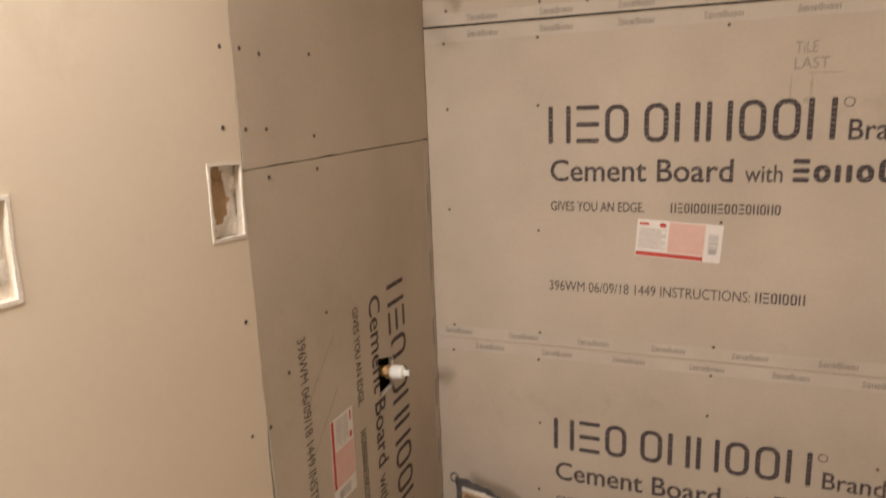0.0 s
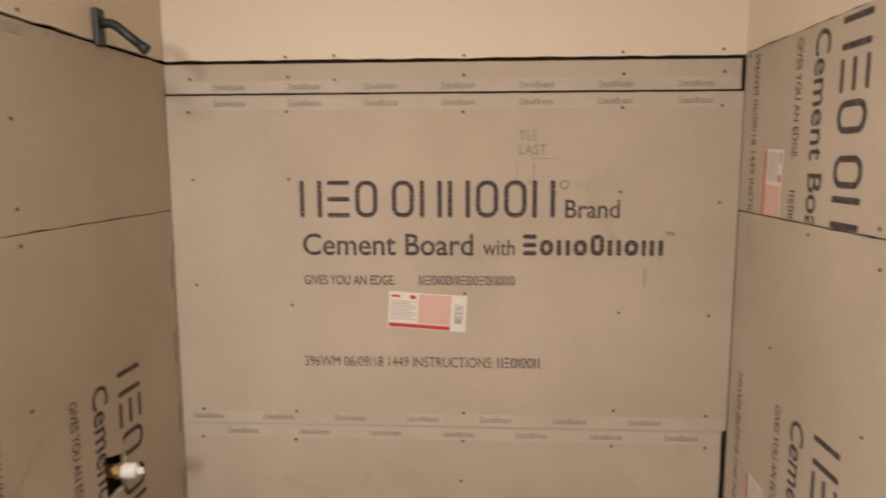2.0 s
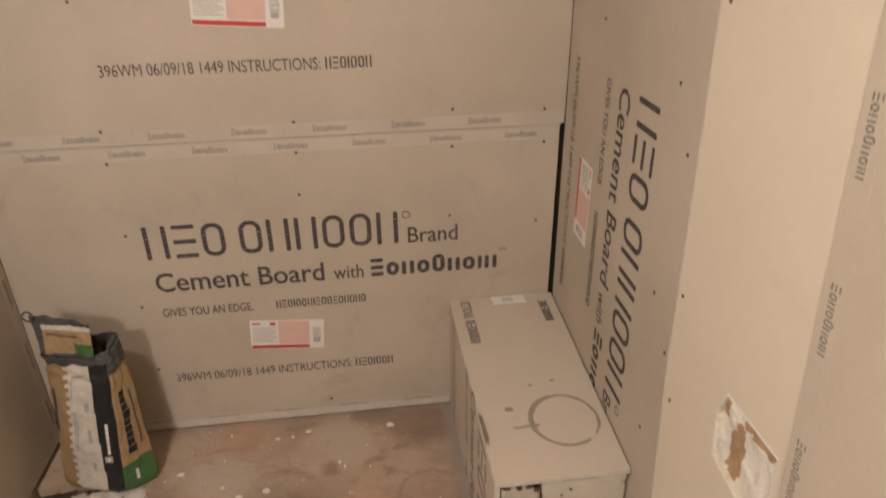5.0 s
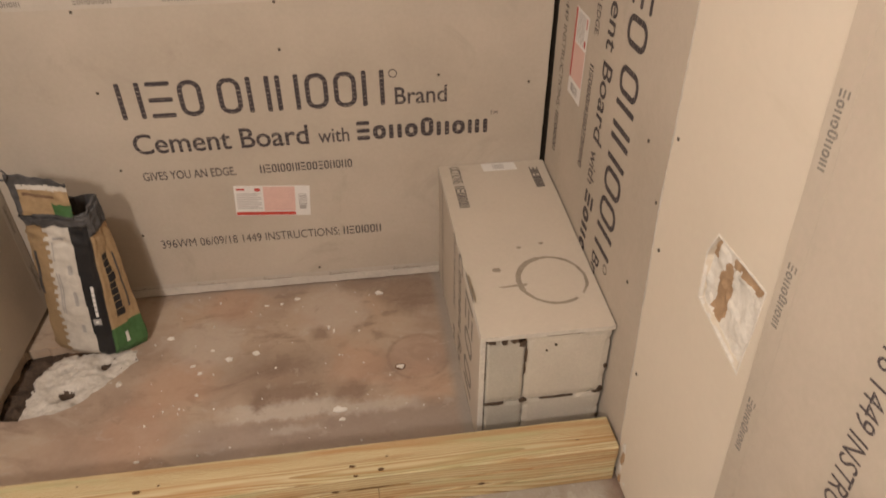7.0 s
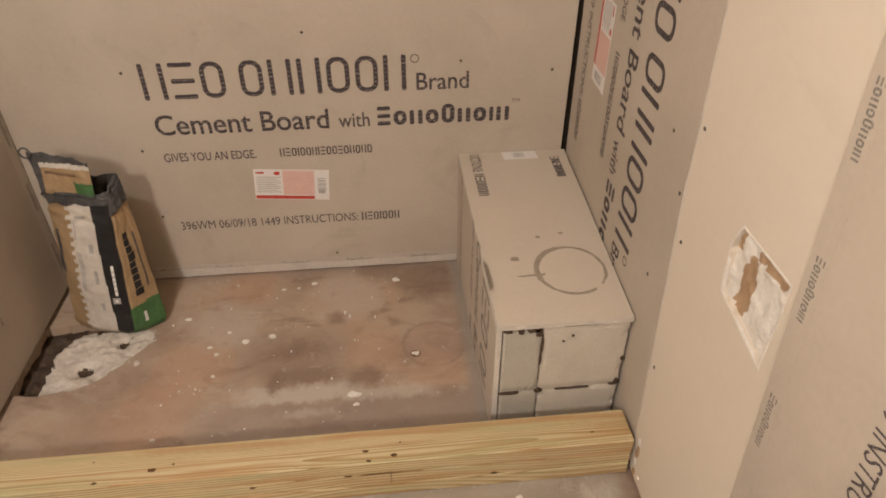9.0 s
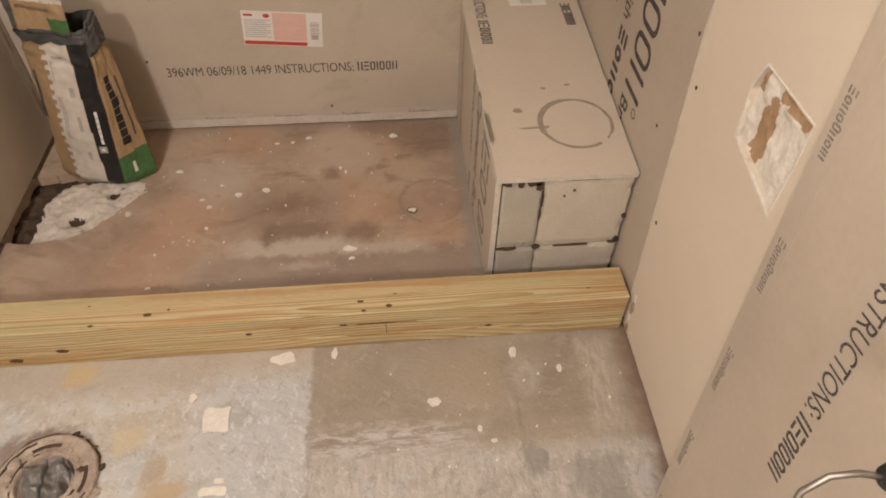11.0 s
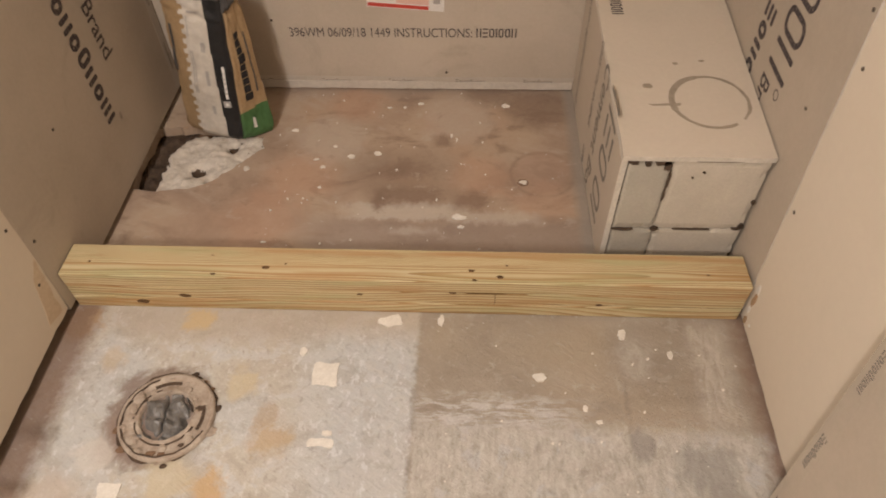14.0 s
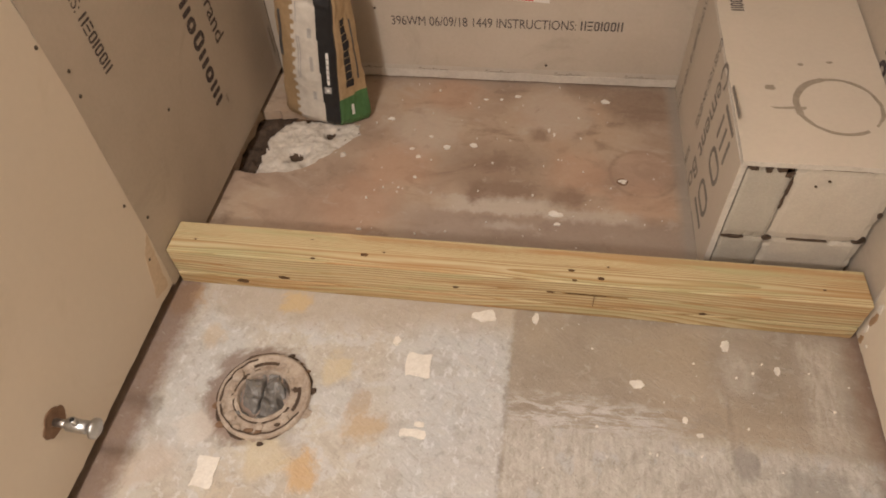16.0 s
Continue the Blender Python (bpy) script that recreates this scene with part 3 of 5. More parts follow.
def sticker(parent, u, v, turn, box):
    """The white, pink and red product label stuck on a sheet."""
    m = pose(u, v, 0, 0, 0, turn)

    def piece(name, bm, mat, up=parent):
        bmesh.ops.transform(bm, matrix=m, verts=bm.verts)
        clip_bm(bm, *box)
        if not bm.faces:
            bm.free()
            return None
        return part(name, bm, mat, up)
    base = piece("label_sticker", bm_prism([outline([(0, 0), (0.215, 0), (0.215, 0.101), (0, 0.101)], 0.0008, 0.03, 2.0)], 0.0003, 0.0008), M_LABEL)
    if base is None:
        return
    base["label"] = "white and pink product label with a red stripe"
    piece("pink_panel", bm_prism([[(0.082, 0.016), (0.172, 0.016), (0.172, 0.098), (0.082, 0.098)]], 0.0009, 0.0011), M_LABELPINK, base)
    piece("red_stripe", bm_prism([[(0.002, 0.002), (0.172, 0.002), (0.172, 0.013), (0.002, 0.013)]], 0.0009, 0.0012), M_LABELRED, base)
    bars = bmesh.new()
    for k in range(9):
        y = 0.024 + k * 0.0062
        join(bars, bm_prism([[(0.006, y), (0.076 - 0.012 * (k % 3 == 1), y), (0.076 - 0.012 * (k % 3 == 1), y + 0.0022), (0.006, y + 0.0022)]], 0.0009, 0.0011))
    for k in range(11):
        y = 0.03 + k * 0.0042
        join(bars, bm_prism([[(0.182, y), (0.206, y), (0.206, y + 0.0012 + 0.001 * (k % 3)), (0.182, y + 0.0012 + 0.001 * (k % 3))]], 0.0009, 0.0011))
    join(bars, bm_prism([[(0.184, 0.022), (0.203, 0.022), (0.203, 0.036), (0.184, 0.036)]], 0.0009, 0.0012))
    small = piece("small_print", bars, M_LABELGREY, base)
    if small:
        small["kind"] = "stuff"
    red = bm_prism([blob(0.066, 0.088, 0.009, 0.006, 14, 0)], 0.0009, 0.0012)
    piece("red_emblem", red, M_LABELRED, base)
    piece("red_heading", bm_prism([[(0.006, 0.086), (0.030, 0.086), (0.030, 0.092), (0.006, 0.092)]], 0.0009, 0.0012), M_LABELRED, base)


PRINT = [
    # name, maker of the mesh, material
    ("trade_mark", lambda: bm_marks(0.360, 0.573, 0.588, 0.100, "PHO", 0.0125), M_INK),
    ("trade_mark", lambda: bm_marks(0.612, 1.050, 0.588, 0.100, "OPPOOP", 0.0125), M_INK),
    ("registered_sign", lambda: bm_prism([blob(1.074, 0.676, 0.012, 0.012, 18, 0), blob(1.074, 0.676, 0.0095, 0.0095, 18, 0)[::-1]], 0.0004, 0.0007), M_INKFINE),
    ("printed_letter", lambda: bm_text("Brand", 1.077, 1.221, 0.588, 0.048, bold=0.01), M_INK),
    ("printed_letter", lambda: bm_text("Cement Board", 0.365, 0.832, 0.486, 0.058, bold=0.012), M_INK),
    ("printed_letter", lambda: bm_text("with", 0.858, 0.944, 0.486, 0.043, bold=0.008), M_INKFINE),
    ("trade_mark", lambda: bm_marks(0.966, 1.338, 0.486, 0.057, "HopoOpoip", 0.0125), M_INK),
    ("fine_writing", lambda: bm_text("TM", 1.343, 1.366, 0.540, 0.011), M_INKFINE),
    ("fine_writing", lambda: bm_text("GIVES YOU AN EDGE.", 0.366, 0.618, 0.403, 0.026, bold=0.010), M_INKFINE),
    ("web_address", lambda: bm_marks(0.685, 0.945, 0.403, 0.026, "PHOIOOPIHOOHOPOPO", 0.0038), M_INKFINE),
    ("fine_writing", lambda: bm_text("396WM 06/09/18 1449 INSTRUCTIONS:", 0.361, 0.888, 0.171, 0.029), M_INKFINE),
    ("web_address", lambda: bm_marks(0.900, 1.015, 0.171, 0.029, "PHOIOOP", 0.0042), M_INKFINE),
]


def cement_sheet(m, corners, label, screws=(), written=True, label_at=(0.596, 0.285, -3.6), edges=((0.020, 0.0), (0.894, 0.1)), shift=0.0, clip=None, holes=(), amp=0.0008, seed=0.0, band=M_BAND):
    """One sheet in its own plane: x along the long side, y up the writing, z out of the face."""
    sheet = thing("cement_board_sheet", m, label, "cement board", "cement board sheets")
    us, vs = [c[0] for c in corners], [c[1] for c in corners]
    box = clip or (min(us) + 0.001, max(us) - 0.001, min(vs) + 0.001, max(vs) - 0.001)
    body = bm_prism([outline(corners, amp, 0.02, seed)] + [h[::-1] for h in holes], -THICK, 0)
    body.normal_update()
    for f in body.faces:
        f.material_index = 0 if abs(f.normal.z) > 0.7 else 1
    part("board", body, [M_BOARD, M_BOARD_EDGE], sheet)
    if written:
        for name, make, mat in PRINT:
            bm = make()
            bmesh.ops.translate(bm, vec=(shift, 0, 0), verts=bm.verts)
            clip_bm(bm, *box)
            for h in holes:
                hu, hv = [p[0] for p in h], [p[1] for p in h]
                bmesh.ops.delete(bm, geom=[f for f in bm.faces if min(hu) < f.calc_center_median().x < max(hu) and min(hv) < f.calc_center_median().y < max(hv)], context="FACES")
            if bm.faces:
                if name in ("web_address", "fine_writing"):
                    part(name, bm, mat, sheet)["kind"] = "stuff"
                else:
                    for piece in islands(bm):
                        part(name, piece, mat, sheet)
            else:
                bm.free()
        if label_at:
            sticker(sheet, label_at[0] + shift, *label_at[1:], box)
    dashes = bmesh.new()
    for v, off in edges:
        bm = bm_prism([[(box[0], v - 0.018), (box[1], v - 0.018), (box[1], v + 0.016), (box[0], v + 0.016)]], 0.0, 0.0004)
        clip_bm(bm, *box)
        if bm.faces:
            part("edge_band", bm, band, sheet)
        else:
            bm.free()
        u = box[0] + 0.03 + off
        while u < box[1] - 0.1:
            join(dashes, bm_marks(u, u + 0.088, v - 0.008, 0.016, "HopoOpoip", 0.0026, gap=0.20, w=0.0005))
            u += 0.205
    clip_bm(dashes, *box)
    if dashes.faces:
        part("edge_printing", dashes, M_INKPALE, sheet)["kind"] = "stuff"
    else:
        dashes.free()
    for u, v in screws:
        screw(sheet, u, v)
    return sheet


# ---- setting ----
W, TOP, CEIL, BACK = 1.516, 1.930, 2.42, -3.6
SKEW = 0.0183  # the east wall runs slightly out of square
EAST = frame_of((1.5285, 0, 0), (0, 0, -1), (-SKEW, -1, 0))  # local x down, y to the front, z into the room
WEST = frame_of((0, 0, 0), (0, 0, -1), (0, 1, 0))
NORTH = frame_of((0, 0, 0), (1, 0, 0), (0, 0, 1))

tagged(part("wall_north", bm_box(-0.15, 1.75, THICK + 0.02, 0.15, -0.1, CEIL), M_CAVITY), "dark framing behind the boards at the back", "wall", kind="structure")
tagged(part("wall_west", bm_box(-0.15, -THICK - 0.03, BACK, THICK + 0.02, -0.1, CEIL), M_CAVITY), "dark framing behind the side boards", "wall", kind="structure")
tagged(part("wall_east", bm_box(1.575, 1.75, BACK, THICK + 0.02, -0.1, CEIL), M_CAVITY), "dark framing behind the side boards", "wall", kind="structure")
tagged(part("wall_south", bm_box(-0.15, 1.75, BACK - 0.1, BACK, -0.1, CEIL), M_DRYWALL), "plain cream painted wall closing the room", "wall", kind="structure")
tagged(part("ceiling", bm_box(-0.15, 1.75, BACK - 0.1, 0.15, CEIL, CEIL + 0.1), M_CEIL), "plain off-white painted ceiling", "ceiling", kind="structure")

# drywall above the boards, and in front of them on both sides
back_top = part("drywall_north", bm_prism([outline([(0, TOP + 0.006), (W + 0.02, TOP + 0.006), (W + 0.02, CEIL), (0, CEIL)], 0.0022, 0.02, 5)], -THICK, 0), M_DRYWALL)
back_top.matrix_world = NORTH
tagged(back_top, "cream primed drywall above the cement board, rough lower edge", "drywall", kind="structure")

OUTLET = [(-1.553, -0.945), (-1.428, -0.950), (-1.424, -0.872), (-1.548, -0.866)]
OUTLET_B = [(-1.552, -1.395), (-1.432, -1.402), (-1.430, -1.305), (-1.550, -1.300)]
west_dry = bm_prism([outline([(-CEIL, BACK), (-0.024, BACK), (-0.032, -0.868), (-0.30, -0.850), (-0.55, -0.846), (-0.9, -0.868), (-1.35, -0.860), (-1.60, -0.858), (-TOP - 0.004, -0.850), (-TOP - 0.008, 0.0), (-CEIL, 0.0)], 0.0038, 0.02, 9),
                     outline(OUTLET, 0.002, 0.01, 3)[::-1], outline(OUTLET_B, 0.002, 0.01, 6)[::-1]], -THICK, 0)
west_dry = part("drywall_west", west_dry, M_DRYWALL)
west_dry.matrix_world = WEST
tagged(west_dry, "cream primed drywall with two cut outlet openings", "drywall", kind="structure")

OUTLET_E = [(-0.776, 0.964), (-0.728, 0.946), (-0.650, 0.958), (-0.622, 1.100), (-0.776, 1.100)]
east_dry = bm_prism([outline([(-CEIL, 0.0), (-TOP - 0.010, 0.0), (-TOP - 0.006, 0.736), (-1.33, 0.737), (-0.95, 0.754), (-0.69, 0.763), (-0.38, 0.793), (-0.008, 0.826), (-0.008, -BACK), (-CEIL, -BACK)], 0.0035, 0.02, 12),
                     outline(OUTLET_E, 0.006, 0.008, 8)[::-1]], -THICK, 0)
east_dry = part("drywall_east", east_dry, M_DRYWALL)
east_dry.matrix_world = EAST
tagged(east_dry, "cream primed drywall with a broken outlet opening", "drywall", kind="structure")

# floor: one sheet with a dark hole beside the west wall
HOLE = [(-0.016, -0.205), (0.045, -0.190), (0.115, -0.190), (0.200, -0.200), (0.300, -0.230), (0.318, -0.280), (0.270, -0.335), (0.215, -0.405), (0.150, -0.445), (0.060, -0.462), (-0.016, -0.452)]
floor_bm = bm_prism([[(-0.15, BACK), (1.75, BACK), (1.75, 0.1), (-0.15, 0.1)], outline(HOLE, 0.009, 0.008, 4)[::-1]], -0.03, 0.0)
tagged(part("floor", floor_bm, M_FLOOR), "stained reddish-brown old subfloor scraped bare", "floor", kind="structure")

# ---- the shower's sheets ----
RL = [(0.061, 0.872), (0.331, 0.872), (0.805, 0.868), (1.22, 0.876), (1.474, 0.880), (0.065, 0.69), (0.331, 0.692), (1.221, 0.657), (1.479, 0.629), (0.06, 0.399), (0.33, 0.344), (0.809, 0.38), (1.226, 0.33), (1.465, 0.324), (0.063, 0.039), (0.332, 0.037), (0.806, 0.039), (1.22, 0.053), (1.47, 0.043)]
cement_sheet(NORTH @ pose(0, 0.929, 0), [(0.001, -0.0012), (1.519, -0.0012), (1.5275, 0.02), (1.5275, 0.9155), (0.001, 0.9155)], "grey cement board sheet with black printing and a label", RL, seed=1)
RB = [(0.057, 0.873), (0.327, 0.869), (0.803, 0.874), (1.218, 0.868), (1.473, 0.868), (0.329, 0.665), (0.799, 0.755), (1.21, 0.665), (1.463, 0.631), (0.325, 0.44), (0.328, 0.222), (0.825, 0.052)]
low = cement_sheet(NORTH @ pose(0.012, 0.012, 0), [(-0.011, 0.0), (1.500, 0.0), (1.504, 0.9145), (-0.011, 0.9145)], "grey cement board sheet with black printing, lower row", [(u - 0.012, v) for u, v in RB], label_at=(0.594, 0.267, -4.3), seed=2)
cement_sheet(NORTH @ pose(0, 1.850, 0), [(0.001, 0.0), (1.519, 0.0), (1.519, 0.076), (0.001, 0.076)], "narrow grey cement board strip along the top row", [(0.071, 0.038), (0.338, 0.041), (0.463, 0.033), (0.807, 0.042), (1.221, 0.041), (1.476, 0.044)], written=False, edges=((0.016, 0.1),), seed=3)
for x, z in ((0.333, 1.943), (0.463, 1.945), (0.807, 1.942), (1.217, 1.946), (1.471, 1.95)):
    screw(back_top, x, z)

# west wall: printed sheet below, blank piece above
PIPE = [(0.530, 0.505), (0.650, 0.560), (0.650, 0.640), (0.560, 0.640)]
LW = WEST @ pose(-1.536, -0.914, 0)
cement_sheet(LW, [(0.001, 0.052), (0.4, 0.050), (0.98, 0.064), (1.516, 0.050), (1.516, 0.913), (0.001, 0.913)], "grey cement board sheet standing on end, hole for a pipe",
             [(0.02, 0.13), (0.022, 0.30), (0.338, 0.292), (0.417, 0.135), (0.95, 0.09), (1.315, 0.08), (0.5, 0.06), (1.0, 0.085), (0.85, 0.28), (1.2, 0.3)], label_at=(0.594, 0.268, -1.0), holes=([(0.535, 0.515), (0.643, 0.518), (0.640, 0.600), (0.560, 0.602)],), seed=4)
cement_sheet(WEST @ pose(-1.928, -0.914, 0), [(0.0, 0.064), (0.3905, 0.058), (0.3905, 0.913), (0.0, 0.913)], "blank grey cement board piece, cut along its front",
             [(0.187, 0.135), (0.180, 0.303), (0.323, 0.136), (0.345, 0.299), (0.03, 0.09), (0.045, 0.16), (0.18, 0.08), (0.32, 0.075)], written=False, edges=(), amp=0.002, seed=5)
for z, y in ((1.748, -0.886), (1.614, -0.900), (1.265, -0.894), (1.045, -0.910), (1.903, -0.875), (1.946, -0.760), (1.947, -0.569), (0.658, -0.862), (0.299, -0.875), (0.148, -0.892)):
    screw(west_dry, -z, y)

# east wall: printed sheet below, a printed offcut above
RC = 0.105
LE = EAST @ pose(-1.536, -RC, 0)
cement_sheet(LE, [(0.001, RC + 0.004), (1.516, RC + 0.004), (1.516, RC + 0.822), (1.15, RC + 0.789), (0.84, RC + 0.759), (0.58, RC + 0.750), (0.2, RC + 0.733), (0.001, RC + 0.732)], "grey cement board sheet standing on end beside the bench",
             [(u, v + RC) for u, v in ((0.749, 0.667), (0.349, 0.647), (0.836, 0.745), (1.062, 0.695), (0.455, 0.71), (0.05, 0.66), (0.05, 0.72), (0.02, 0.40), (0.3, 0.25))], label_at=(0.594, 0.262, -1.5), shift=0.05, edges=(), amp=0.002, seed=6)
LU = EAST @ pose(-1.936 - 0.352, -RC, 0)
cement_sheet(LU, [(0.352, RC + 0.002), (0.749, RC + 0.002), (0.749, RC + 0.732), (0.352, RC + 0.732)], "grey cement board offcut with part of its printing",
             [(u, v + RC) for u, v in ((0.52, 0.65), (0.735, 0.65), (0.73, 0.715), (0.50, 0.715), (0.36, 0.03))], label_at=(0.594, 0.262, -1.5), edges=(), amp=0.001, seed=7)
for z, y in ((1.671, 0.764), (1.333, 0.763), (1.565, 0.847), (0.844, 0.775), (0.627, 0.794), (0.327, 0.818)):
    screw(east_dry, -z, y)

# ---- curb ----
curb = thing("shower_curb", pose(0, -0.794, 0), "yellowish treated pine curb of stacked lumber across the floor", "curb")
for k in range(3):
    part("lumber", bm_box(0.002, 1.503, -0.0445 + 0.0006 * (k == 1), 0.0445, 0.0392 * k + 0.0005, 0.0392 * (k + 1) - 0.0002, 0.003), M_WOOD, curb)

# knots, resin streaks and the butt seam of the curb
for x, y, z, rx, ry, on_top in ((0.458, -0.808, 0, 0.012, 0.006, 1), (0.970, -0.822, 0, 0.009, 0.006, 1), (0.908, -0.806, 0, 0.009, 0.005, 1), (0.915, -0.832, 0, 0.007, 0.004, 1), (0.500, -0.797, 0, 0.004, 0.003, 1), (1.415, -0.806, 0, 0.005, 0.003, 1), (0.985, -0.790, 0, 0.004, 0.003, 1), (0.06, -0.800, 0, 0.004, 0.003, 1), (0.345, -0.829, 0, 0.007, 0.004, 1), (0.33, -0.776, 0, 0.004, 0.002, 1),
                                (0.161, 0, 0.024, 0.017, 0.009, 0), (0.266, 0, 0.049, 0.016, 0.007, 0), (0.663, 0, 0.067, 0.008, 0.004, 0), (0.868, 0, 0.079, 0.010, 0.004, 0), (1.19, 0, 0.045, 0.009, 0.005, 0)):
    if on_top:
        bm = bm_prism([blob(x, y + 0.794, rx * 0.8, ry * 0.75, 14, 0.3, x * 9)], 0.1170, 0.1178)
    else:
        bm = bm_prism([blob(x, z, rx * 0.9, ry * 0.8, 14, 0.3, x * 9)], 0.0440, 0.0449, Matrix(((1, 0, 0, 0), (0, 0, -1, 0), (0, 1, 0, 0), (0, 0, 0, 1))))
    part("knot", bm, M_KNOT, curb)
part("seam", bm_box(0.9605, 0.9620, -0.0449, -0.0440, 0.041, 0.078), M_KNOT, curb)
part("seam", bm_box(0.900, 0.985, -0.0449, -0.0440, 0.0775, 0.0790), M_KNOT, curb)

# ---- bench ----
bench = thing("shower_bench", pose(0, 0, 0), "low bench of pale blocks clad in cement board", "bench")
BX0, BX1, BY, BZF, BZB = 1.208, 1.5135, -0.692, 0.350, 0.396
SLOPE = (BZB - BZF) / BY
top_frame = frame_of((BX0, 0, BZB), (0, -1, SLOPE), (1, 0, 0))
LEN = math.hypot(BY, BZB - BZF)
top = thing("top_panel", top_frame)
top.parent = bench
body = bm_prism([outline([(0.002, 0.0), (LEN, 0.0), (LEN, BX1 - BX0 - 0.002), (0.002, BX1 - BX0 + 0.009)], 0.0012, 0.012, 21)], -THICK, 0)
body.normal_update()
for f in body.faces:
    f.material_index = 0 if abs(f.normal.z) > 0.7 else 1
part("board", body, [M_BOARD_PALE, M_BOARD_EDGE], top)
part("printed_writing", bm_text("UCTIONS:", 0.012, 0.100, 0.030, 0.029, bold=0.006), M_INKFINE, top)
part("web_address", bm_marks(0.112, 0.214, 0.030, 0.029, "PHOIOOP", 0.0042), M_INKFINE, top)["kind"] = "stuff"
part("web_address", bm_marks(0.040, 0.142, 0.262, 0.026, "HOOHOPOPO", 0.0038), M_INKFINE, top)["kind"] = "stuff"
part("label_sticker", bm_prism([[(0.004, 0.125), (0.044, 0.128), (0.044, 0.228), (0.004, 0.225)]], 0.0002, 0.0007), M_LABEL, top, "torn white label scrap with a barcode")
bars = bmesh.new()
for k in range(8):
    join(bars, bm_bar(0.012, 0.036, 0.158 + k * 0.0042, 0.160 + k * 0.0042, 0.0008))
part("barcode", bars, M_LABELGREY, top)["kind"] = "stuff"
# a dried ring with a tail, and a spot
ring = bmesh.new()
CU, CV, RR = 0.527, 0.203, 0.081
outer, inner = [], []
for i in range(64):
    a = radians(48 + 344 * i / 63)
    wd = 0.0034 + 0.0020 * noise.noise((math.cos(a) * 2, math.sin(a) * 2, 3.0)) + (0.003 if 190 < math.degrees(a) < 290 else 0)
    wob = 0.0015 * noise.noise((math.cos(a) * 5, math.sin(a) * 5, 9.0))
    outer.append((CU + (RR + wd + wob) * math.cos(a), CV + (RR + wd + wob) * math.sin(a)))
    inner.append((CU + (RR - wd + wob) * math.cos(a), CV + (RR - wd + wob) * math.sin(a)))
join(ring, bm_prism([outer + inner[::-1]], 0.0001, 0.0006))
part("water_mark", ring, M_STAINMARK, top, "dried brown ring mark")
part("water_mark", bm_prism([ragged((0.537, 0.070), (0.533, 0.14), 0.01, 0.002, 3) + [(0.533, 0.14), (0.538, 0.14)] + ragged((0.542, 0.135), (0.541, 0.070), 0.01, 0.002, 5)], 0.0001, 0.0005), M_STAINMARK, top)
part("water_mark", bm_prism([blob(0.478, 0.078, 0.009, 0.011, 16, 0.3, 4)], 0.0001, 0.0004), M_STAINMARK, top)
part("water_mark", bm_prism([blob(0.40, 0.15, 0.005, 0.006, 12, 0.3, 6)], 0.0001, 0.0003), M_STAINMARK, top)
part("water_mark", bm_prism([blob(0.39, 0.21, 0.004, 0.008, 12, 0.3, 8)], 0.0001, 0.0003), M_STAINMARK, top)

side = cement_sheet(frame_of((BX0, 0.095, 0.345 + 0.395), (0, 0, -1), (0, -1, 0)), [(0.356, 0.098), (0.406, 0.780), (0.738, 0.780), (0.738, 0.098)], "x", written=True, label_at=None, edges=(), amp=0.001, seed=15)
side.name = "side_panel"
for ob in side.children:
    if ob.name.split(".")[0] == "board":
        ob.data.materials[0] = M_BOARD_PALE
    else:
        ob.data.materials.clear()
        ob.data.materials.append(M_INKPALE)
side.parent = bench
for key in ("label", "category", "group"):
    del side[key]


def rough_block(x0, x1, y0, y1, z0, z1, seed):
    bm = bmesh.new()
    nx, nz = 14, 12
    grid = {}
    for i in range(nx + 1):
        for k in range(nz + 1):
            fx, fz = i / nx, k / nz
            edge = min(fx * (x1 - x0), (1 - fx) * (x1 - x0), fz * (z1 - z0), (1 - fz) * (z1 - z0))
            chip = max(0, noise.noise((fx * 9 + seed, fz * 9, seed * 2.1)) - 0.15) * 0.012 if edge < 0.006 else 0
            x, z = x0 + (x1 - x0) * fx, z0 + (z1 - z0) * fz
            if i in (0, nx):
                x += (1 if i == 0 else -1) * max(0, noise.noise((z * 40, seed, 1.0))) * 0.003
            if k in (0, nz):
                z += (1 if k == 0 else -1) * max(0, noise.noise((x * 40, seed, 5.0))) * 0.003
            y = y0 + chip + (0.002 if edge < 0.001 else 0) + 0.0012 * noise.noise((x * 30, z * 30, seed))
            grid[i, k] = (bm.verts.new((x, y, z)), bm.verts.new((x, y1, z)))
    for i in range(nx):
        for k in range(nz):
            bm.faces.new([grid[p][0] for p in ((i, k), (i + 1, k), (i + 1, k + 1), (i, k + 1))])
            bm.faces.new([grid[p][1] for p in ((i, k), (i, k + 1), (i + 1, k + 1), (i + 1, k))])
    rim = [(i, 0) for i in range(nx)] + [(nx, k) for k in range(nz)] + [(i, nz) for i in range(nx, 0, -1)] + [(0, k) for k in range(nz, 0, -1)]
    for p, q in zip(rim, rim[1:] + rim[:1]):
        bm.faces.new((grid[p][0], grid[p][1], grid[q][1], grid[q][0]))
    return bm


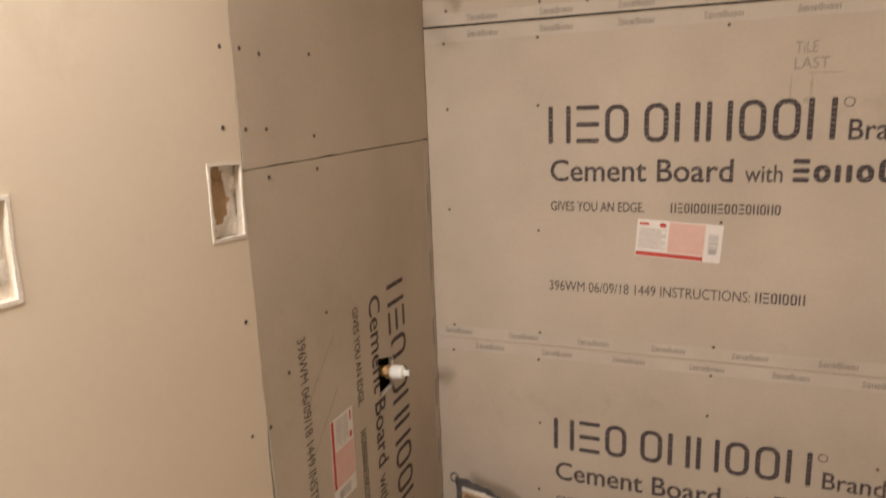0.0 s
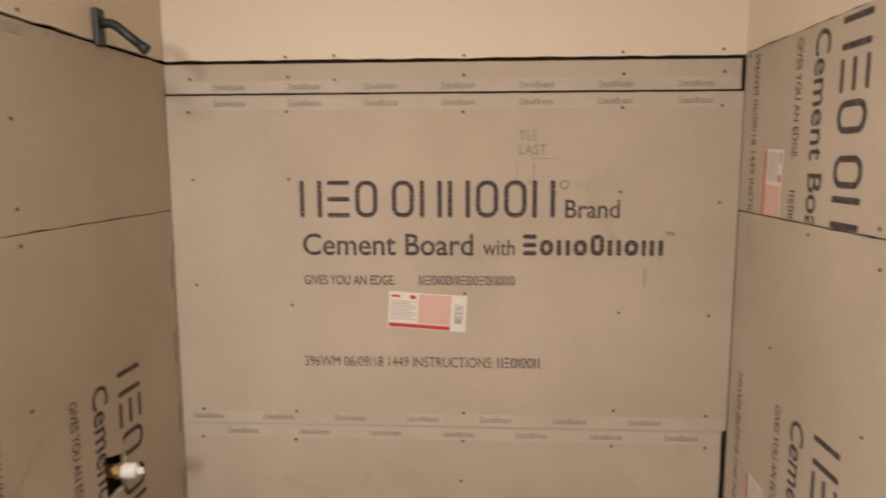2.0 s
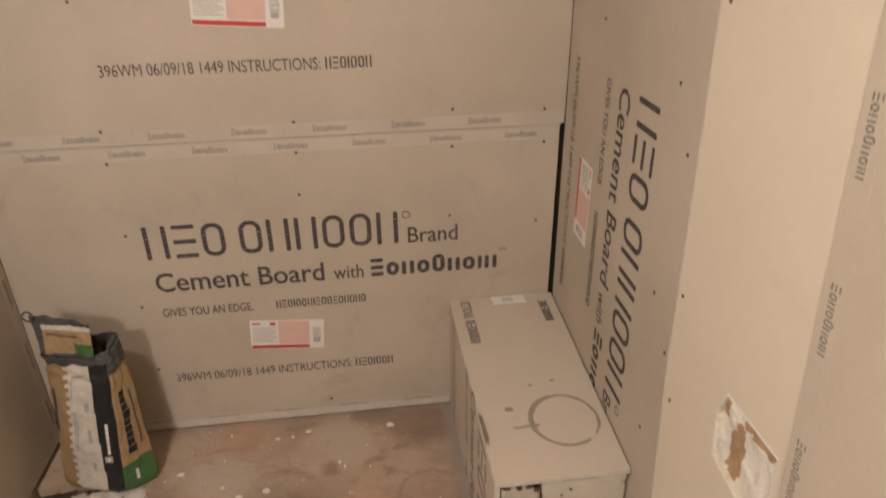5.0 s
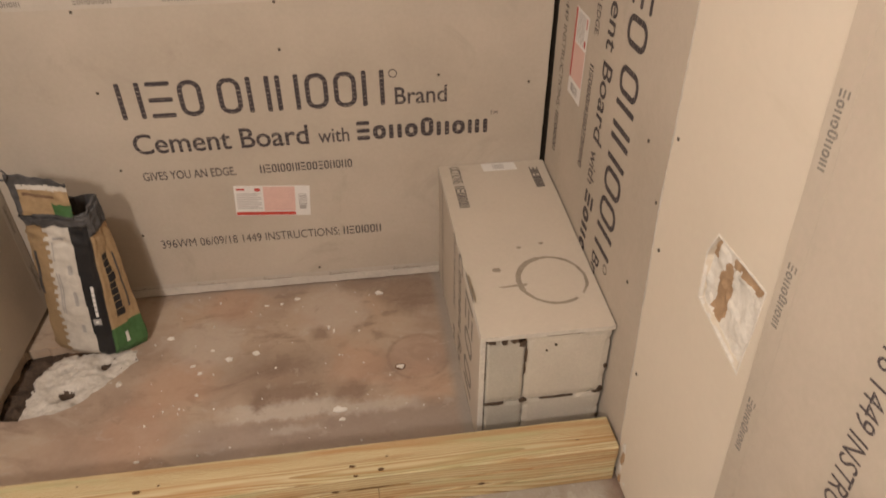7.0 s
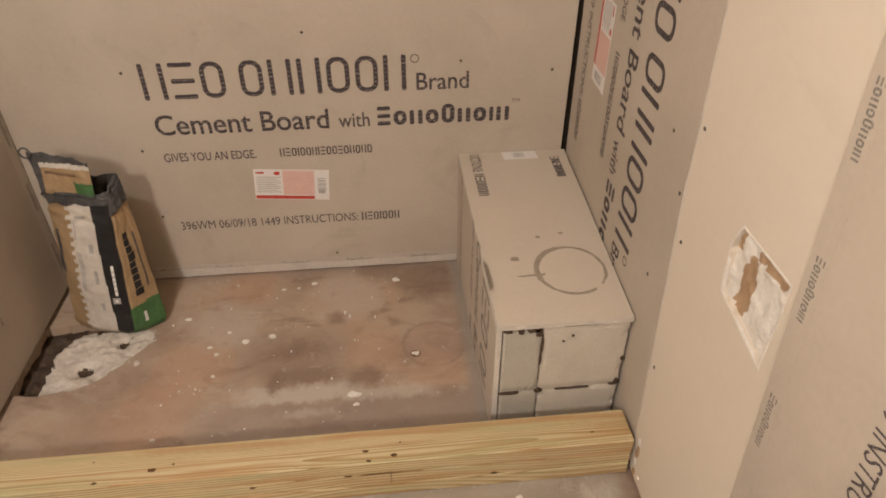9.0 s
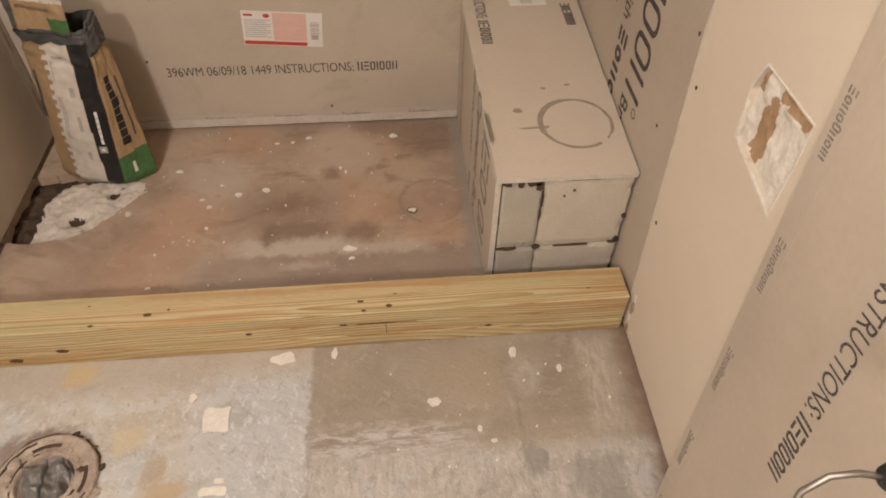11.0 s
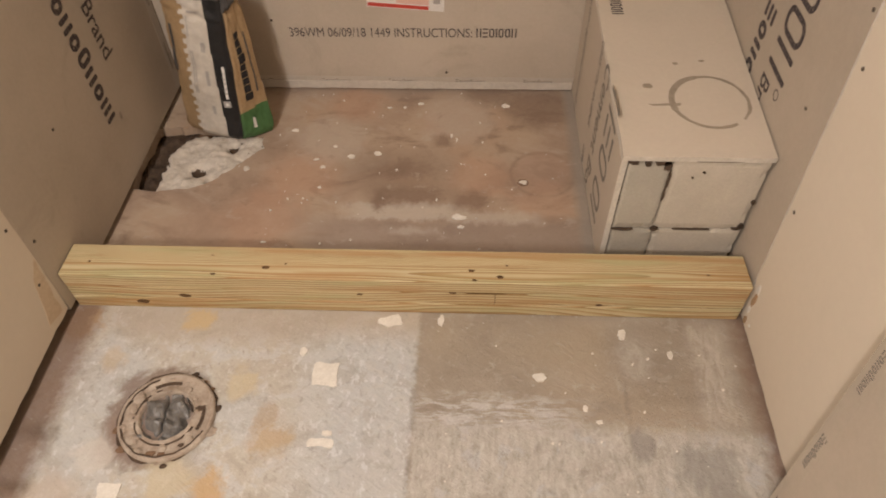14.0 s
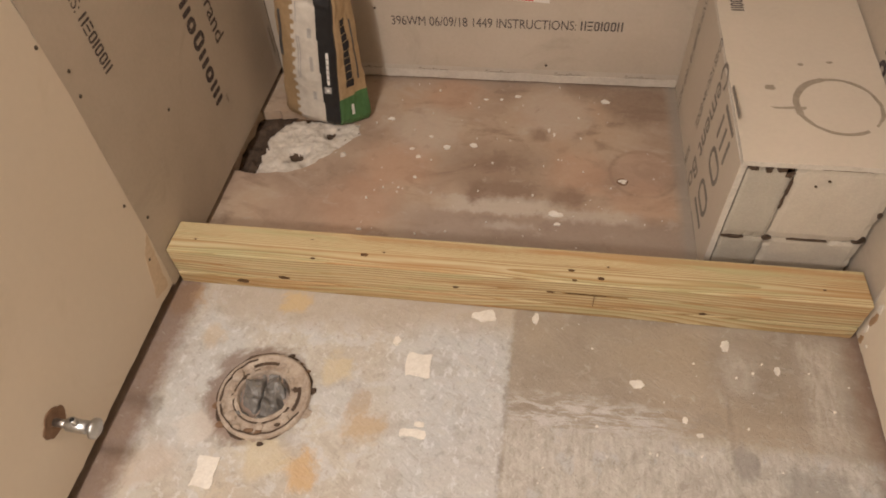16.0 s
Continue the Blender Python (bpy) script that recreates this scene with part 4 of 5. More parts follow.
for n, (x0, x1, z0, z1) in enumerate(((1.2240, 1.3150, 0.001, 0.129), (1.3170, 1.508, 0.001, 0.1315), (1.2240, 1.3115, 0.1312, 0.335), (1.3140, 1.509, 0.1338, 0.336))):
    part("block", rough_block(x0, x1, -0.686, -0.46, z0, z1, n * 3.1 + 1), M_BLOCK_GREY if n % 2 == 0 else M_BLOCK, bench)
    part("block", bm_box(x0, x1, -0.457, -0.23, z0, z1 + 0.012, 0.002), M_BLOCK, bench)
    part("block", bm_box(x0, x1, -0.227, -0.005, z0, z1 + 0.026, 0.002), M_BLOCK, bench)
# dark core that shows through the joints between the blocks
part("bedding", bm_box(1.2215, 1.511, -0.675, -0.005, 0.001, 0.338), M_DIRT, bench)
for n, (x, z, rx, rz) in enumerate(((1.235, 0.331, 0.011, 0.006), (1.262, 0.329, 0.007, 0.009), (1.291, 0.331, 0.016, 0.008), (1.302, 0.322, 0.008, 0.014), (1.3125, 0.285, 0.003, 0.026), (1.312, 0.24, 0.0025, 0.016), (1.316, 0.132, 0.008, 0.006), (1.245, 0.130, 0.020, 0.003), (1.40, 0.1328, 0.04, 0.0010), (1.497, 0.137, 0.011, 0.0035), (1.503, 0.145, 0.006, 0.008), (1.506, 0.22, 0.004, 0.006), (1.40, 0.336, 0.06, 0.0014), (1.38, 0.305, 0.003, 0.002), (1.36, 0.29, 0.0025, 0.002))):
    part("mortar_smear", bm_prism([blob(x, z, rx, rz, 16, 0.5, n * 2.7)], 0.683, 0.6895, Matrix(((1, 0, 0, 0), (0, 0, -1, 0), (0, 1, 0, 0), (0, 0, 0, 1)))), M_DIRT, bench)


# ---- rough fillings ----
def bm_field(x0, x1, y0, y1, n, height, pick, inside=None):
    """A relief over a rectangle; pick gives each face its material."""
    bm = bmesh.new()
    ny = max(2, int(n * (y1 - y0) / (x1 - x0)))
    vs = [[bm.verts.new((x0 + (x1 - x0) * i / n, y0 + (y1 - y0) * j / ny, 0)) for j in range(ny + 1)] for i in range(n + 1)]
    for row in vs:
        for v in row:
            v.co.z = height(v.co.x, v.co.y)
    for i in range(n):
        for j in range(ny):
            c = (vs[i][j].co + vs[i + 1][j + 1].co) / 2
            if inside and not inside(c.x, c.y):
                continue
            f = bm.faces.new((vs[i][j], vs[i + 1][j], vs[i + 1][j + 1], vs[i][j + 1]))
            f.material_index = pick(c.x, c.y)
            f.smooth = True
    bmesh.ops.delete(bm, geom=[v for v in bm.verts if not v.link_faces], context="VERTS")
    return bm


def fbm(x, y, s, seed=0.0):
    return noise.noise((x * s, y * s, seed)) + 0.5 * noise.noise((x * s * 2.1, y * s * 2.1, seed + 3)) + 0.25 * noise.noise((x * s * 4.3, y * s * 4.3, seed + 7))


def outlet_fill(parent, u0, u1, v0, v1, seed, paper_mid, deep=0.010):
    """Torn plaster and brown paper left in an outlet opening."""
    def h(u, v):
        torn = fbm(u, v, 26, seed)
        return -deep + 0.002 * (torn > 0.12) + 0.0016 * (torn > 0.45) + 0.001 * torn + 0.0008 * fbm(u, v, 90, seed + 5)

    def pick(u, v):
        fu, fv = (u - u0) / (u1 - u0), (v - v0) / (v1 - v0)
        mid = math.exp(-((fu - 0.45) / 0.30) ** 2 - ((fv - 0.45) / 0.20) ** 2) * paper_mid
        if seed == 5.0:
            core = ((fu - 0.56) / 0.31) ** 2 + ((fv - 0.36 - 0.05 * noise.noise((u * 30, seed, 1.0))) / 0.12) ** 2 < 1 + 0.5 * fbm(u, v, 40, seed)
            top = fu < 0.20 + 0.06 * noise.noise((v * 50, seed, 3.0)) and fv > 0.38
            left = fv < 0.16 + 0.08 * noise.noise((u * 60, seed, 2.0)) and 0.10 < fu < 0.32
            return 1 if core or top or left else 0
        if fv < 0.20 + 0.10 * noise.noise((u * 40, seed, 2.0)) and fu < 0.75:
            return 1
        return 1 if mid + 0.5 * fbm(u, v, 34, seed + 2) > 0.52 else 0
    part("torn_plaster", bm_field(u0, u1, v0, v1, 44, h, pick), [M_PLASTER, M_PAPER], parent, "torn white plaster and brown paper")


outlet_fill(west_dry, -1.556, -1.422, -0.955, -0.862, 3.0, 2.4, 0.017)
outlet_fill(west_dry, -1.556, -1.426, -1.405, -1.296, 8.0, 0.3, 0.012)
outlet_fill(east_dry, -0.785, -0.615, 0.938, 1.11, 5.0, 1.0)


def rim(parent, corners, width, seed):
    n = len(corners)
    cx, cy = sum(c[0] for c in corners) / n, sum(c[1] for c in corners) / n
    big = [(cx + (x - cx) * (1 + width / abs(x - cx)), cy + (y - cy) * (1 + width / abs(y - cy))) for x, y in corners]
    part("broken_rim", bm_prism([outline(big, 0.002, 0.008, seed), outline(corners, 0.002, 0.008, seed + 1)[::-1]], -0.004, 0.0014), M_PLASTER, parent, "ragged white plaster rim")


rim(west_dry, OUTLET, 0.005, 3)
rim(west_dry, OUTLET_B, 0.006, 6)
rim(east_dry, OUTLET_E, 0.0025, 8)

# scribbles, drips and scuffs on the upper back sheet
scrawl = thing("pencil_note", NORTH @ pose(0, 0, 0.0), "faint pencilled note on the cement board", "handwriting")
part("handwriting", bm_text("TiLE", 0.953, 1.000, 1.722, 0.026), M_PENCIL, scrawl)
part("handwriting", bm_text("LAST", 0.953, 1.026, 1.685, 0.026), M_PENCIL, scrawl)
part("underline", bm_box(0.985, 1.055, 1.674, 1.6755, 0.0002, 0.0006), M_PENCIL, scrawl)
M_DRIP = mottled("brown_drip", (0.33, 0.285, 0.20), (0.42, 0.37, 0.29), 30, 150, 0.8, 0.1)
for n, (x, z, rx, rz) in enumerate(((0.948, 1.635, 0.0025, 0.03), (0.992, 1.640, 0.003, 0.035), (0.985, 1.612, 0.010, 0.008), (0.965, 1.60, 0.006, 0.008), (1.292, 1.36, 0.006, 0.03))):
    d = part("drip_stain", bm_prism([blob(x, z, rx, rz, 18, 0.4, n * 1.9)], 0.00005, 0.0002), M_DRIP)
    d.matrix_world = NORTH
    tagged(d, "faint brown drip stain on the board", "stain", "stains on the board")
tag = part("label_scrap", bm_prism([outline([(-1.921, -0.665), (-1.902, -0.660), (-1.903, -0.560), (-1.920, -0.562)], 0.002, 0.01, 4)], 0.0002, 0.0008), M_LABELGREY)
tag.matrix_world = WEST
tagged(tag, "torn dark label scrap at the board's top edge", "label")
for y in (-0.49, -0.45, -0.37, -0.17):
    d = part("edge_smear", bm_prism([blob(-1.920, y, 0.006, 0.012, 14, 0.4, y * 9)], 0.0002, 0.0006), M_LABELGREY)
    d.matrix_world = WEST
    tagged(d, "dark smear on the board's top edge", "stain", "stains on the board")
# pencilled cut lines beside the pipe
for a, b in (((1.00, -0.745), (1.14, -0.60)), ((0.87, -0.745), (1.01, -0.60))):
    u = Vector((-(b[0] - a[0]), b[1] - a[1], 0))
    ln = part("pencil_line", bm_box(0, u.length, -0.0008, 0.0008, 0.0006, 0.0009), M_PENCIL)
    ln.matrix_world = WEST @ Matrix.Translation((-a[0], a[1], 0)) @ pose(0, 0, 0, 0, 0, math.degrees(math.atan2(u.y, u.x)))
    tagged(ln, "thin pencil line on the board", "pencil line", "pencil lines")

# ---- shower arm and pipe ----
arm = thing("shower_pipe", pose(0, -0.312, 1.965), "black shower arm with its wall plate", "shower arm")
part("wall_plate", bm_box(0.001, 0.013, -0.017, 0.017, -0.042, 0.040, 0.004, 3), M_BLACK, arm)
part("arm", bm_tube([(0.010, 0, 0.006), (0.030, 0, 0.008), (0.042, 0, 0.005), (0.052, 0, -0.002), (0.064, 0, -0.012), (0.106, 0, -0.046)], 0.0105, 16), M_BLACK, arm, smooth=True)
part("thread", bm_tube([(0.103, 0, -0.0436), (0.112, 0, -0.051)], 0.0125, 16), M_BLACK, arm)
pipe = thing("capped_pipe", pose(0, -0.352, 0.949), "brass pipe stub with a white plastic cap", "pipe")
M_BRASS = mottled("tarnished_brass", (0.42, 0.25, 0.11), (0.56, 0.36, 0.17), 30, 150, 0.45, 0.2, metal=0.7)
part("stub", bm_tube([(-0.035, 0, 0), (0.018, 0, 0)], 0.0155, 18), M_BRASS, pipe, "tarnished brass stub", smooth=True)
part("collar", bm_tube([(0.0, 0, 0), (0.010, 0, 0)], 0.019, 6), M_BRASS, pipe)
part("cap", bm_tube([(0.014, 0, 0), (0.020, 0, 0), (0.045, 0, 0.002), (0.050, 0, 0.002)], 0.018, 18, radii=[0.016, 0.019, 0.018, 0.014]), M_WHITEPLASTIC, pipe, "white plastic cap", smooth=True)
part("cap_tab", bm_box(0.048, 0.066, -0.003, 0.003, -0.006, 0.010, 0.0015), M_WHITEPLASTIC, pipe)

# ---- supply valve by the floor ----
valve = thing("supply_valve", pose(0, -1.284, 0.170), "small chrome supply valve with a rusty wall ring", "valve")
part("wall_ring", bm_prism([blob(0, 0, 0.030, 0.026, 24, 0.18, 2)], 0.0, 0.0025, Matrix(((0, 0, 1, 0), (1, 0, 0, 0), (0, 1, 0, 0), (0, 0, 0, 1)))), M_RUST, valve, "rusty stain ring on the wall")
part("pipe", bm_tube([(0, 0, 0), (0.034, 0, -0.003)], 0.0075, 14), M_STEEL, valve, smooth=True)
part("body", bm_tube([(0.024, 0, -0.002), (0.028, 0, -0.002), (0.062, 0, -0.006), (0.066, 0, -0.006)], 0.011, 16, radii=[0.009, 0.0125, 0.0125, 0.009]), M_STEEL, valve, smooth=True)
part("outlet", bm_tube([(0.046, 0, 0.004), (0.046, 0, 0.020)], 0.0065, 14), M_STEEL, valve, smooth=True)
part("port", bm_tube([(0.046, 0, 0.0195), (0.046, 0, 0.0208)], 0.0042, 14), M_BLACK, valve)
part("handle", bm_tube([(0.070, 0, -0.007), (0.073, 0, -0.007), (0.080, 0, -0.008), (0.083, 0, -0.008)], 0.016, 20, radii=[0.012, 0.019, 0.019, 0.013]), M_STEEL, valve, smooth=True)
part("stem", bm_tube([(0.060, 0, -0.006), (0.072, 0, -0.007)], 0.005, 10), M_STEEL, valve)

# ---- toilet flange ----
FX, FY = 0.295, -1.112
flange = thing("toilet_flange", pose(FX, FY, 0, 0, 0, 20), "corroded round toilet flange stuffed with grey rag", "flange")


def lathe(profile, seg=56, wob=0.0, seed=0.0):
    bm = bmesh.new()
    rings = []
    for r, z in profile:
        rings.append([bm.verts.new(((r + wob * noise.noise((math.cos(6.283 * k / seg) * 3, math.sin(6.283 * k / seg) * 3, seed + r * 40))) * math.cos(2 * math.pi * k / seg), r * math.sin(2 * math.pi * k / seg), z + wob * 0.5 * noise.noise((math.cos(6.283 * k / seg) * 4, math.sin(6.283 * k / seg) * 4, seed + z * 90)))) for k in range(seg)])
    for a, b in zip(rings, rings[1:]):
        for k in range(seg):
            bm.faces.new((a[k], a[(k + 1) % seg], b[(k + 1) % seg], b[k]))
    return bm


# ragged dirt that also stands in for the rim's shadow
part("dirt_ring", bm_prism([blob(-0.004, 0.002, 0.100, 0.098, 60, 0.10, 6), blob(0, 0, 0.088, 0.088, 60, 0)[::-1]], 0.0006, 0.0036), M_DIRT, flange, "dark dirt and painted shade round the flange")
# shading beside the lip and outer rim, put in as dark crescent strips
for r0, r1, z, sd in ((0.0600, 0.0650, 0.0088, 3), (0.0865, 0.0895, 0.0118, 8)):
    crescent = [(r * math.cos(radians(a)), r * math.sin(radians(a))) for r, sweep in ((r1, range(95, 321, 5)), (r0, range(320, 94, -5))) for a in sweep]
    part("grime_line", bm_prism([[(x * (1 + 0.035 * noise.noise((x * 60, y * 60, sd))), y * (1 + 0.035 * noise.noise((x * 60, y * 60, sd)))) for x, y in crescent]], 0.006, z + 0.0012), M_DIRT, flange, "painted shade in the flange's groove")
part("inner_lip", lathe([(0.0575, 0.010), (0.0565, 0.0135), (0.0545, 0.0135), (0.0535, 0.006)], 64, 0.004, 5), M_FLANGE, flange, smooth=True)
part("ring", lathe([(0.097, 0.001), (0.096, 0.011), (0.092, 0.013), (0.088, 0.011), (0.084, 0.008), (0.064, 0.008), (0.060, 0.011), (0.056, 0.011), (0.053, 0.006), (0.050, -0.02)], 64, 0.0016, 2), M_FLANGE, flange, smooth=True)
for a0, a1 in ((-42, 0), (62, 104)):
    pts = [(0.074 * math.cos(radians(a0 + (a1 - a0) * i / 12)), 0.074 * math.sin(radians(a0 + (a1 - a0) * i / 12))) for i in range(13)]
    o = [(x * 1.045, y * 1.045) for x, y in pts]
    q = [(x * 0.955, y * 0.955) for x, y in pts]
    part("slot", bm_prism([o + q[::-1]], 0.0078, 0.0098), M_DIRT, flange)
for n in range(30):
    a, r, sz = random.uniform(0, 360), random.choice((random.uniform(0.060, 0.086), random.uniform(0.094, 0.106))), random.uniform(0.003, 0.008)
    bm = bmesh.new()
    bmesh.ops.create_icosphere(bm, subdivisions=2, radius=sz)
    for v in bm.verts:
        v.co = Vector((v.co.x * 1.4, v.co.y, v.co.z * 0.4)) * (1 + 0.5 * noise.noise(v.co * 180 + Vector((n * 5, 0, 0))))
    bmesh.ops.translate(bm, vec=(r * math.cos(radians(a)), r * math.sin(radians(a)), 0.0085 if r < 0.09 else 0.002), verts=bm.verts)
    part("corrosion_lump", bm, (M_RUST, M_FLANGE, M_FLANGE, M_DIRT)[n % 4], flange)
part("pipe_mouth", bm_prism([blob(0, 0, 0.056, 0.056, 40, 0)], -0.012, -0.008), M_DIRT, flange)


def rag_h(x, y):
    r = math.hypot(x, y)
    fold = noise.noise((x * 26 + 3, y * 15 - x * 9, 6.0))
    return 0.022 * math.cos(min(1, r / 0.058) * 1.5) - 0.004 - 0.024 * math.exp(-(fold / 0.07) ** 2) + 0.018 * noise.noise((x * 28 + 2 * y * 18, y * 22, 4.0)) + 0.011 * (0.5 - abs(noise.noise((x * 40, y * 26 + x * 30, 9.0)))) + 0.003 * noise.noise((x * 120, y * 120, 2))


part("rag", bm_field(-0.062, 0.062, -0.062, 0.062, 70, rag_h, lambda x, y: 0, lambda x, y: math.hypot(x + 0.004, y + 0.004) < 0.054 + 0.016 * noise.noise((x * 45, y * 45, 1.0))), M_LEAD, flange, "crumpled dark grey rag")
for n, (a, r, sz) in enumerate(((130, 0.078, 0.014), (150, 0.074, 0.011), (205, 0.076, 0.013), (226, 0.084, 0.009), (300, 0.082, 0.009), (45, 0.066, 0.008), (20, 0.064, 0.006), (180, 0.088, 0.010), (260, 0.070, 0.009), (110, 0.066, 0.007))):
    bm = bmesh.new()
    bmesh.ops.create_icosphere(bm, subdivisions=2, radius=sz)
    for v in bm.verts:
        v.co = Vector((v.co.x, v.co.y, v.co.z * 0.45)) * (1 + 0.35 * noise.noise(v.co * 120 + Vector((n * 5, 0, 0))))
    bmesh.ops.translate(bm, vec=(r * math.cos(radians(a)), r * math.sin(radians(a)), 0.009), verts=bm.verts)
    part("corrosion_lump", bm, M_FLANGE, flange)

# ---- floor layers ----
floor_ob = bpy.data.objects["floor"]


def floor_patch(name, pts, z, mat, label=""):
    return part(name, bm_prism([pts], 0.0, z), mat, floor_ob, label)


def quad(x0, x1, y0, y1, amp=0.012, seed=0.0, step=0.012):
    return outline([(x0, y0), (x1, y0), (x1, y1), (x0, y1)], amp, step, seed)


# pale skin left in the shower pan
for n, (x0, x1, y0, y1) in enumerate(((0.578, 0.630, -1.030, -0.975), (0.205, 0.248, -1.312, -1.250), (0.590, 0.640, -1.165, -1.150), (0.615, 0.635, -1.140, -1.132))):
    floor_patch("white_patch", quad(x0, x1, y0, y1, 0.006, 50 + n, 0.007), 0.0030, M_FLECK, "square white plaster patch")
FLECKS = ((0.734, -0.863, 0.032, 0.013), (0.842, -0.858, 0.007, 0.014), (1.240, -0.886, 0.008, 0.014), (1.054, -0.998, 0.014, 0.010), (1.171, -1.096, 0.006, 0.005), (1.144, -1.066, 0.005, 0.007), (1.339, -0.934, 0.007, 0.009), (0.545, -0.949, 0.008, 0.010),
          (1.005, -0.079, 0.012, 0.008), (0.642, -0.299, 0.012, 0.008), (0.569, -0.313, 0.011, 0.008), (1.044, -0.407, 0.009, 0.008), (0.519, -0.271, 0.006, 0.004), (0.473, -0.327, 0.006, 0.004), (0.495, -0.357, 0.007, 0.005), (0.499, -0.438, 0.005, 0.004), (0.391, -0.202, 0.009, 0.006),
          (0.874, -0.538, 0.017, 0.009), (0.880, -0.572, 0.008, 0.005), (0.847, -0.218, 0.004, 0.008), (0.862, -0.235, 0.003, 0.007), (0.657, -0.093, 0.006, 0.003), (0.703, -0.09, 0.005, 0.004), (0.748, -0.073, 0.009, 0.005), (0.389, -0.635, 0.007, 0.003))
for n, (x, y, rx, ry) in enumerate(FLECKS):
    floor_patch("plaster_fleck", blob(x, y, rx, ry, 14, 0.55, n * 1.7), 0.0032, M_FLECK, "" if n else "dried white plaster fleck")
floor_patch("plaster_halo", blob(1.044, -0.407, 0.014, 0.013, 18, 0.2, 3), 0.0012, M_RUST)
crumbs = bmesh.new()
for k in range(112):
    if k < 75:
        x, y = random.uniform(0.35, 1.19), random.uniform(-0.70, -0.02)
    else:
        x, y = random.uniform(0.82, 1.48), random.uniform(-1.25, -0.86)
    r = random.choice((0.0008, 0.001, 0.0013, 0.0018, 0.0026))
    join(crumbs, bm_prism([blob(x, y, r, r * random.uniform(0.5, 1.4), 6, 0.6, k * 0.37, random.uniform(0, 3))], 0.0, 0.003 + r * 0.4))
crumb = part("plaster_crumbs", crumbs, M_FLECK)
tagged(crumb, "scattered white plaster crumbs on the bare floor", "debris", kind="stuff")

# hole with broken plaster and dirt


def hole_white(x, y):
    e = 0.055 + 0.05 * max(0, min(1, (y + 0.30) / 0.1)) + 0.014 * fbm(x, y, 40, 2)
    return x > e and y < -0.222 + 0.02 * fbm(x, y, 30, 5)


def hole_h(x, y):
    z = -0.006 + 0.007 * fbm(x, y, 26, 1) + 0.003 * fbm(x, y, 80, 4)
    if not hole_white(x, y):
        z = -0.034 + 0.012 * fbm(x, y, 30, 6)
    for px, py, pr in ((0.148, -0.372, 0.020), (0.222, -0.275, 0.013), (0.185, -0.405, 0.010)):
        z -= 0.03 * math.exp(-(((x - px) / pr) ** 2 + ((y - py) / (pr * 1.2)) ** 2))
    return min(z, 0.006)


def hole_pick(x, y):
    if not hole_white(x, y):
        return 2 if x > 0.09 and y > -0.27 + 0.03 * fbm(x, y, 45, 3) else 1
    if fbm(x, y, 60, 11) > 0.85:
        return 1
    for px, py, pr in ((0.148, -0.372, 0.017), (0.222, -0.275, 0.013)):
        if math.hypot(x - px, (y - py) / 1.2) < pr * (1 + 0.4 * fbm(x, y, 50, 8)):
            return 1
    return 0


part("hole_fill", bm_field(-0.020, 0.335, -0.475, -0.175, 90, hole_h, hole_pick), [M_PATCH, M_DIRT, M_RUST], floor_ob, "broken white plaster in a dirty hole")

# ---- bag of tile adhesive ----
bag = thing("adhesive_bag", pose(0, 0, 0), "open paper bag of tile adhesive, tan white and black", "bag")
BOTTOM = ((0.062, -0.190), (0.252, -0.260), (0.340, -0.202), (0.160, -0.120))
RIMQ = ((0.112, -0.165), (0.282, -0.198), (0.306, -0.140), (0.150, -0.070))
BH = 0.438
NS, NH = 240, 102


def bag_point(s, f):
    """s runs round the bag (0 to 4, one side each), f from floor to rim."""
    i, q = int(s) % 4, s - int(s)
    corner = []
    for a, b in zip(BOTTOM, RIMQ):
        g = f ** 0.9
        corner.append(Vector((a[0] + (b[0] - a[0]) * g, a[1] + (b[1] - a[1]) * g, 0)))
    mid = sum(corner, Vector()) / 4
    p = corner[i].lerp(corner[(i + 1) % 4], q)
    bulge = math.sin(math.pi * q) * (0.012 + 0.016 * math.sin(math.pi * min(1, f * 1.25))) * (0.8 if i % 2 == 0 else 0.15)
    side = (corner[(i + 1) % 4] - corner[i]).normalized()
    p += Vector((side.y, -side.x, 0)) * bulge
    # round the corners and draw in the foot
    k = min(q, 1 - q)
    p += (mid - p).normalized() * (0.008 * max(0, 1 - k / 0.08) + 0.012 * max(0, 1 - f / 0.05))
    wr = 0.0045 * noise.noise((s * 2.2, f * 7, 2.0)) + 0.0025 * noise.noise((s * 7, f * 16, 5.0)) + (0.007 * noise.noise((s * 5, f * 20, 8.0)) if f > 0.8 else 0)
    p += (p - mid).normalized() * wr
    z = f * (BH + 0.012 * noise.noise((s * 1.7, 0, 3.0)) + 0.030 * max(0.0, 1 - abs(s - 1.75) / 0.85)) + (0.004 if f == 0 else 0)
    return Vector((p.x, p.y, z))


body = bmesh.new()
ringv = [[body.verts.new(bag_point(4 * k / NS, j / NH)) for k in range(NS)] for j in range(NH + 1)]
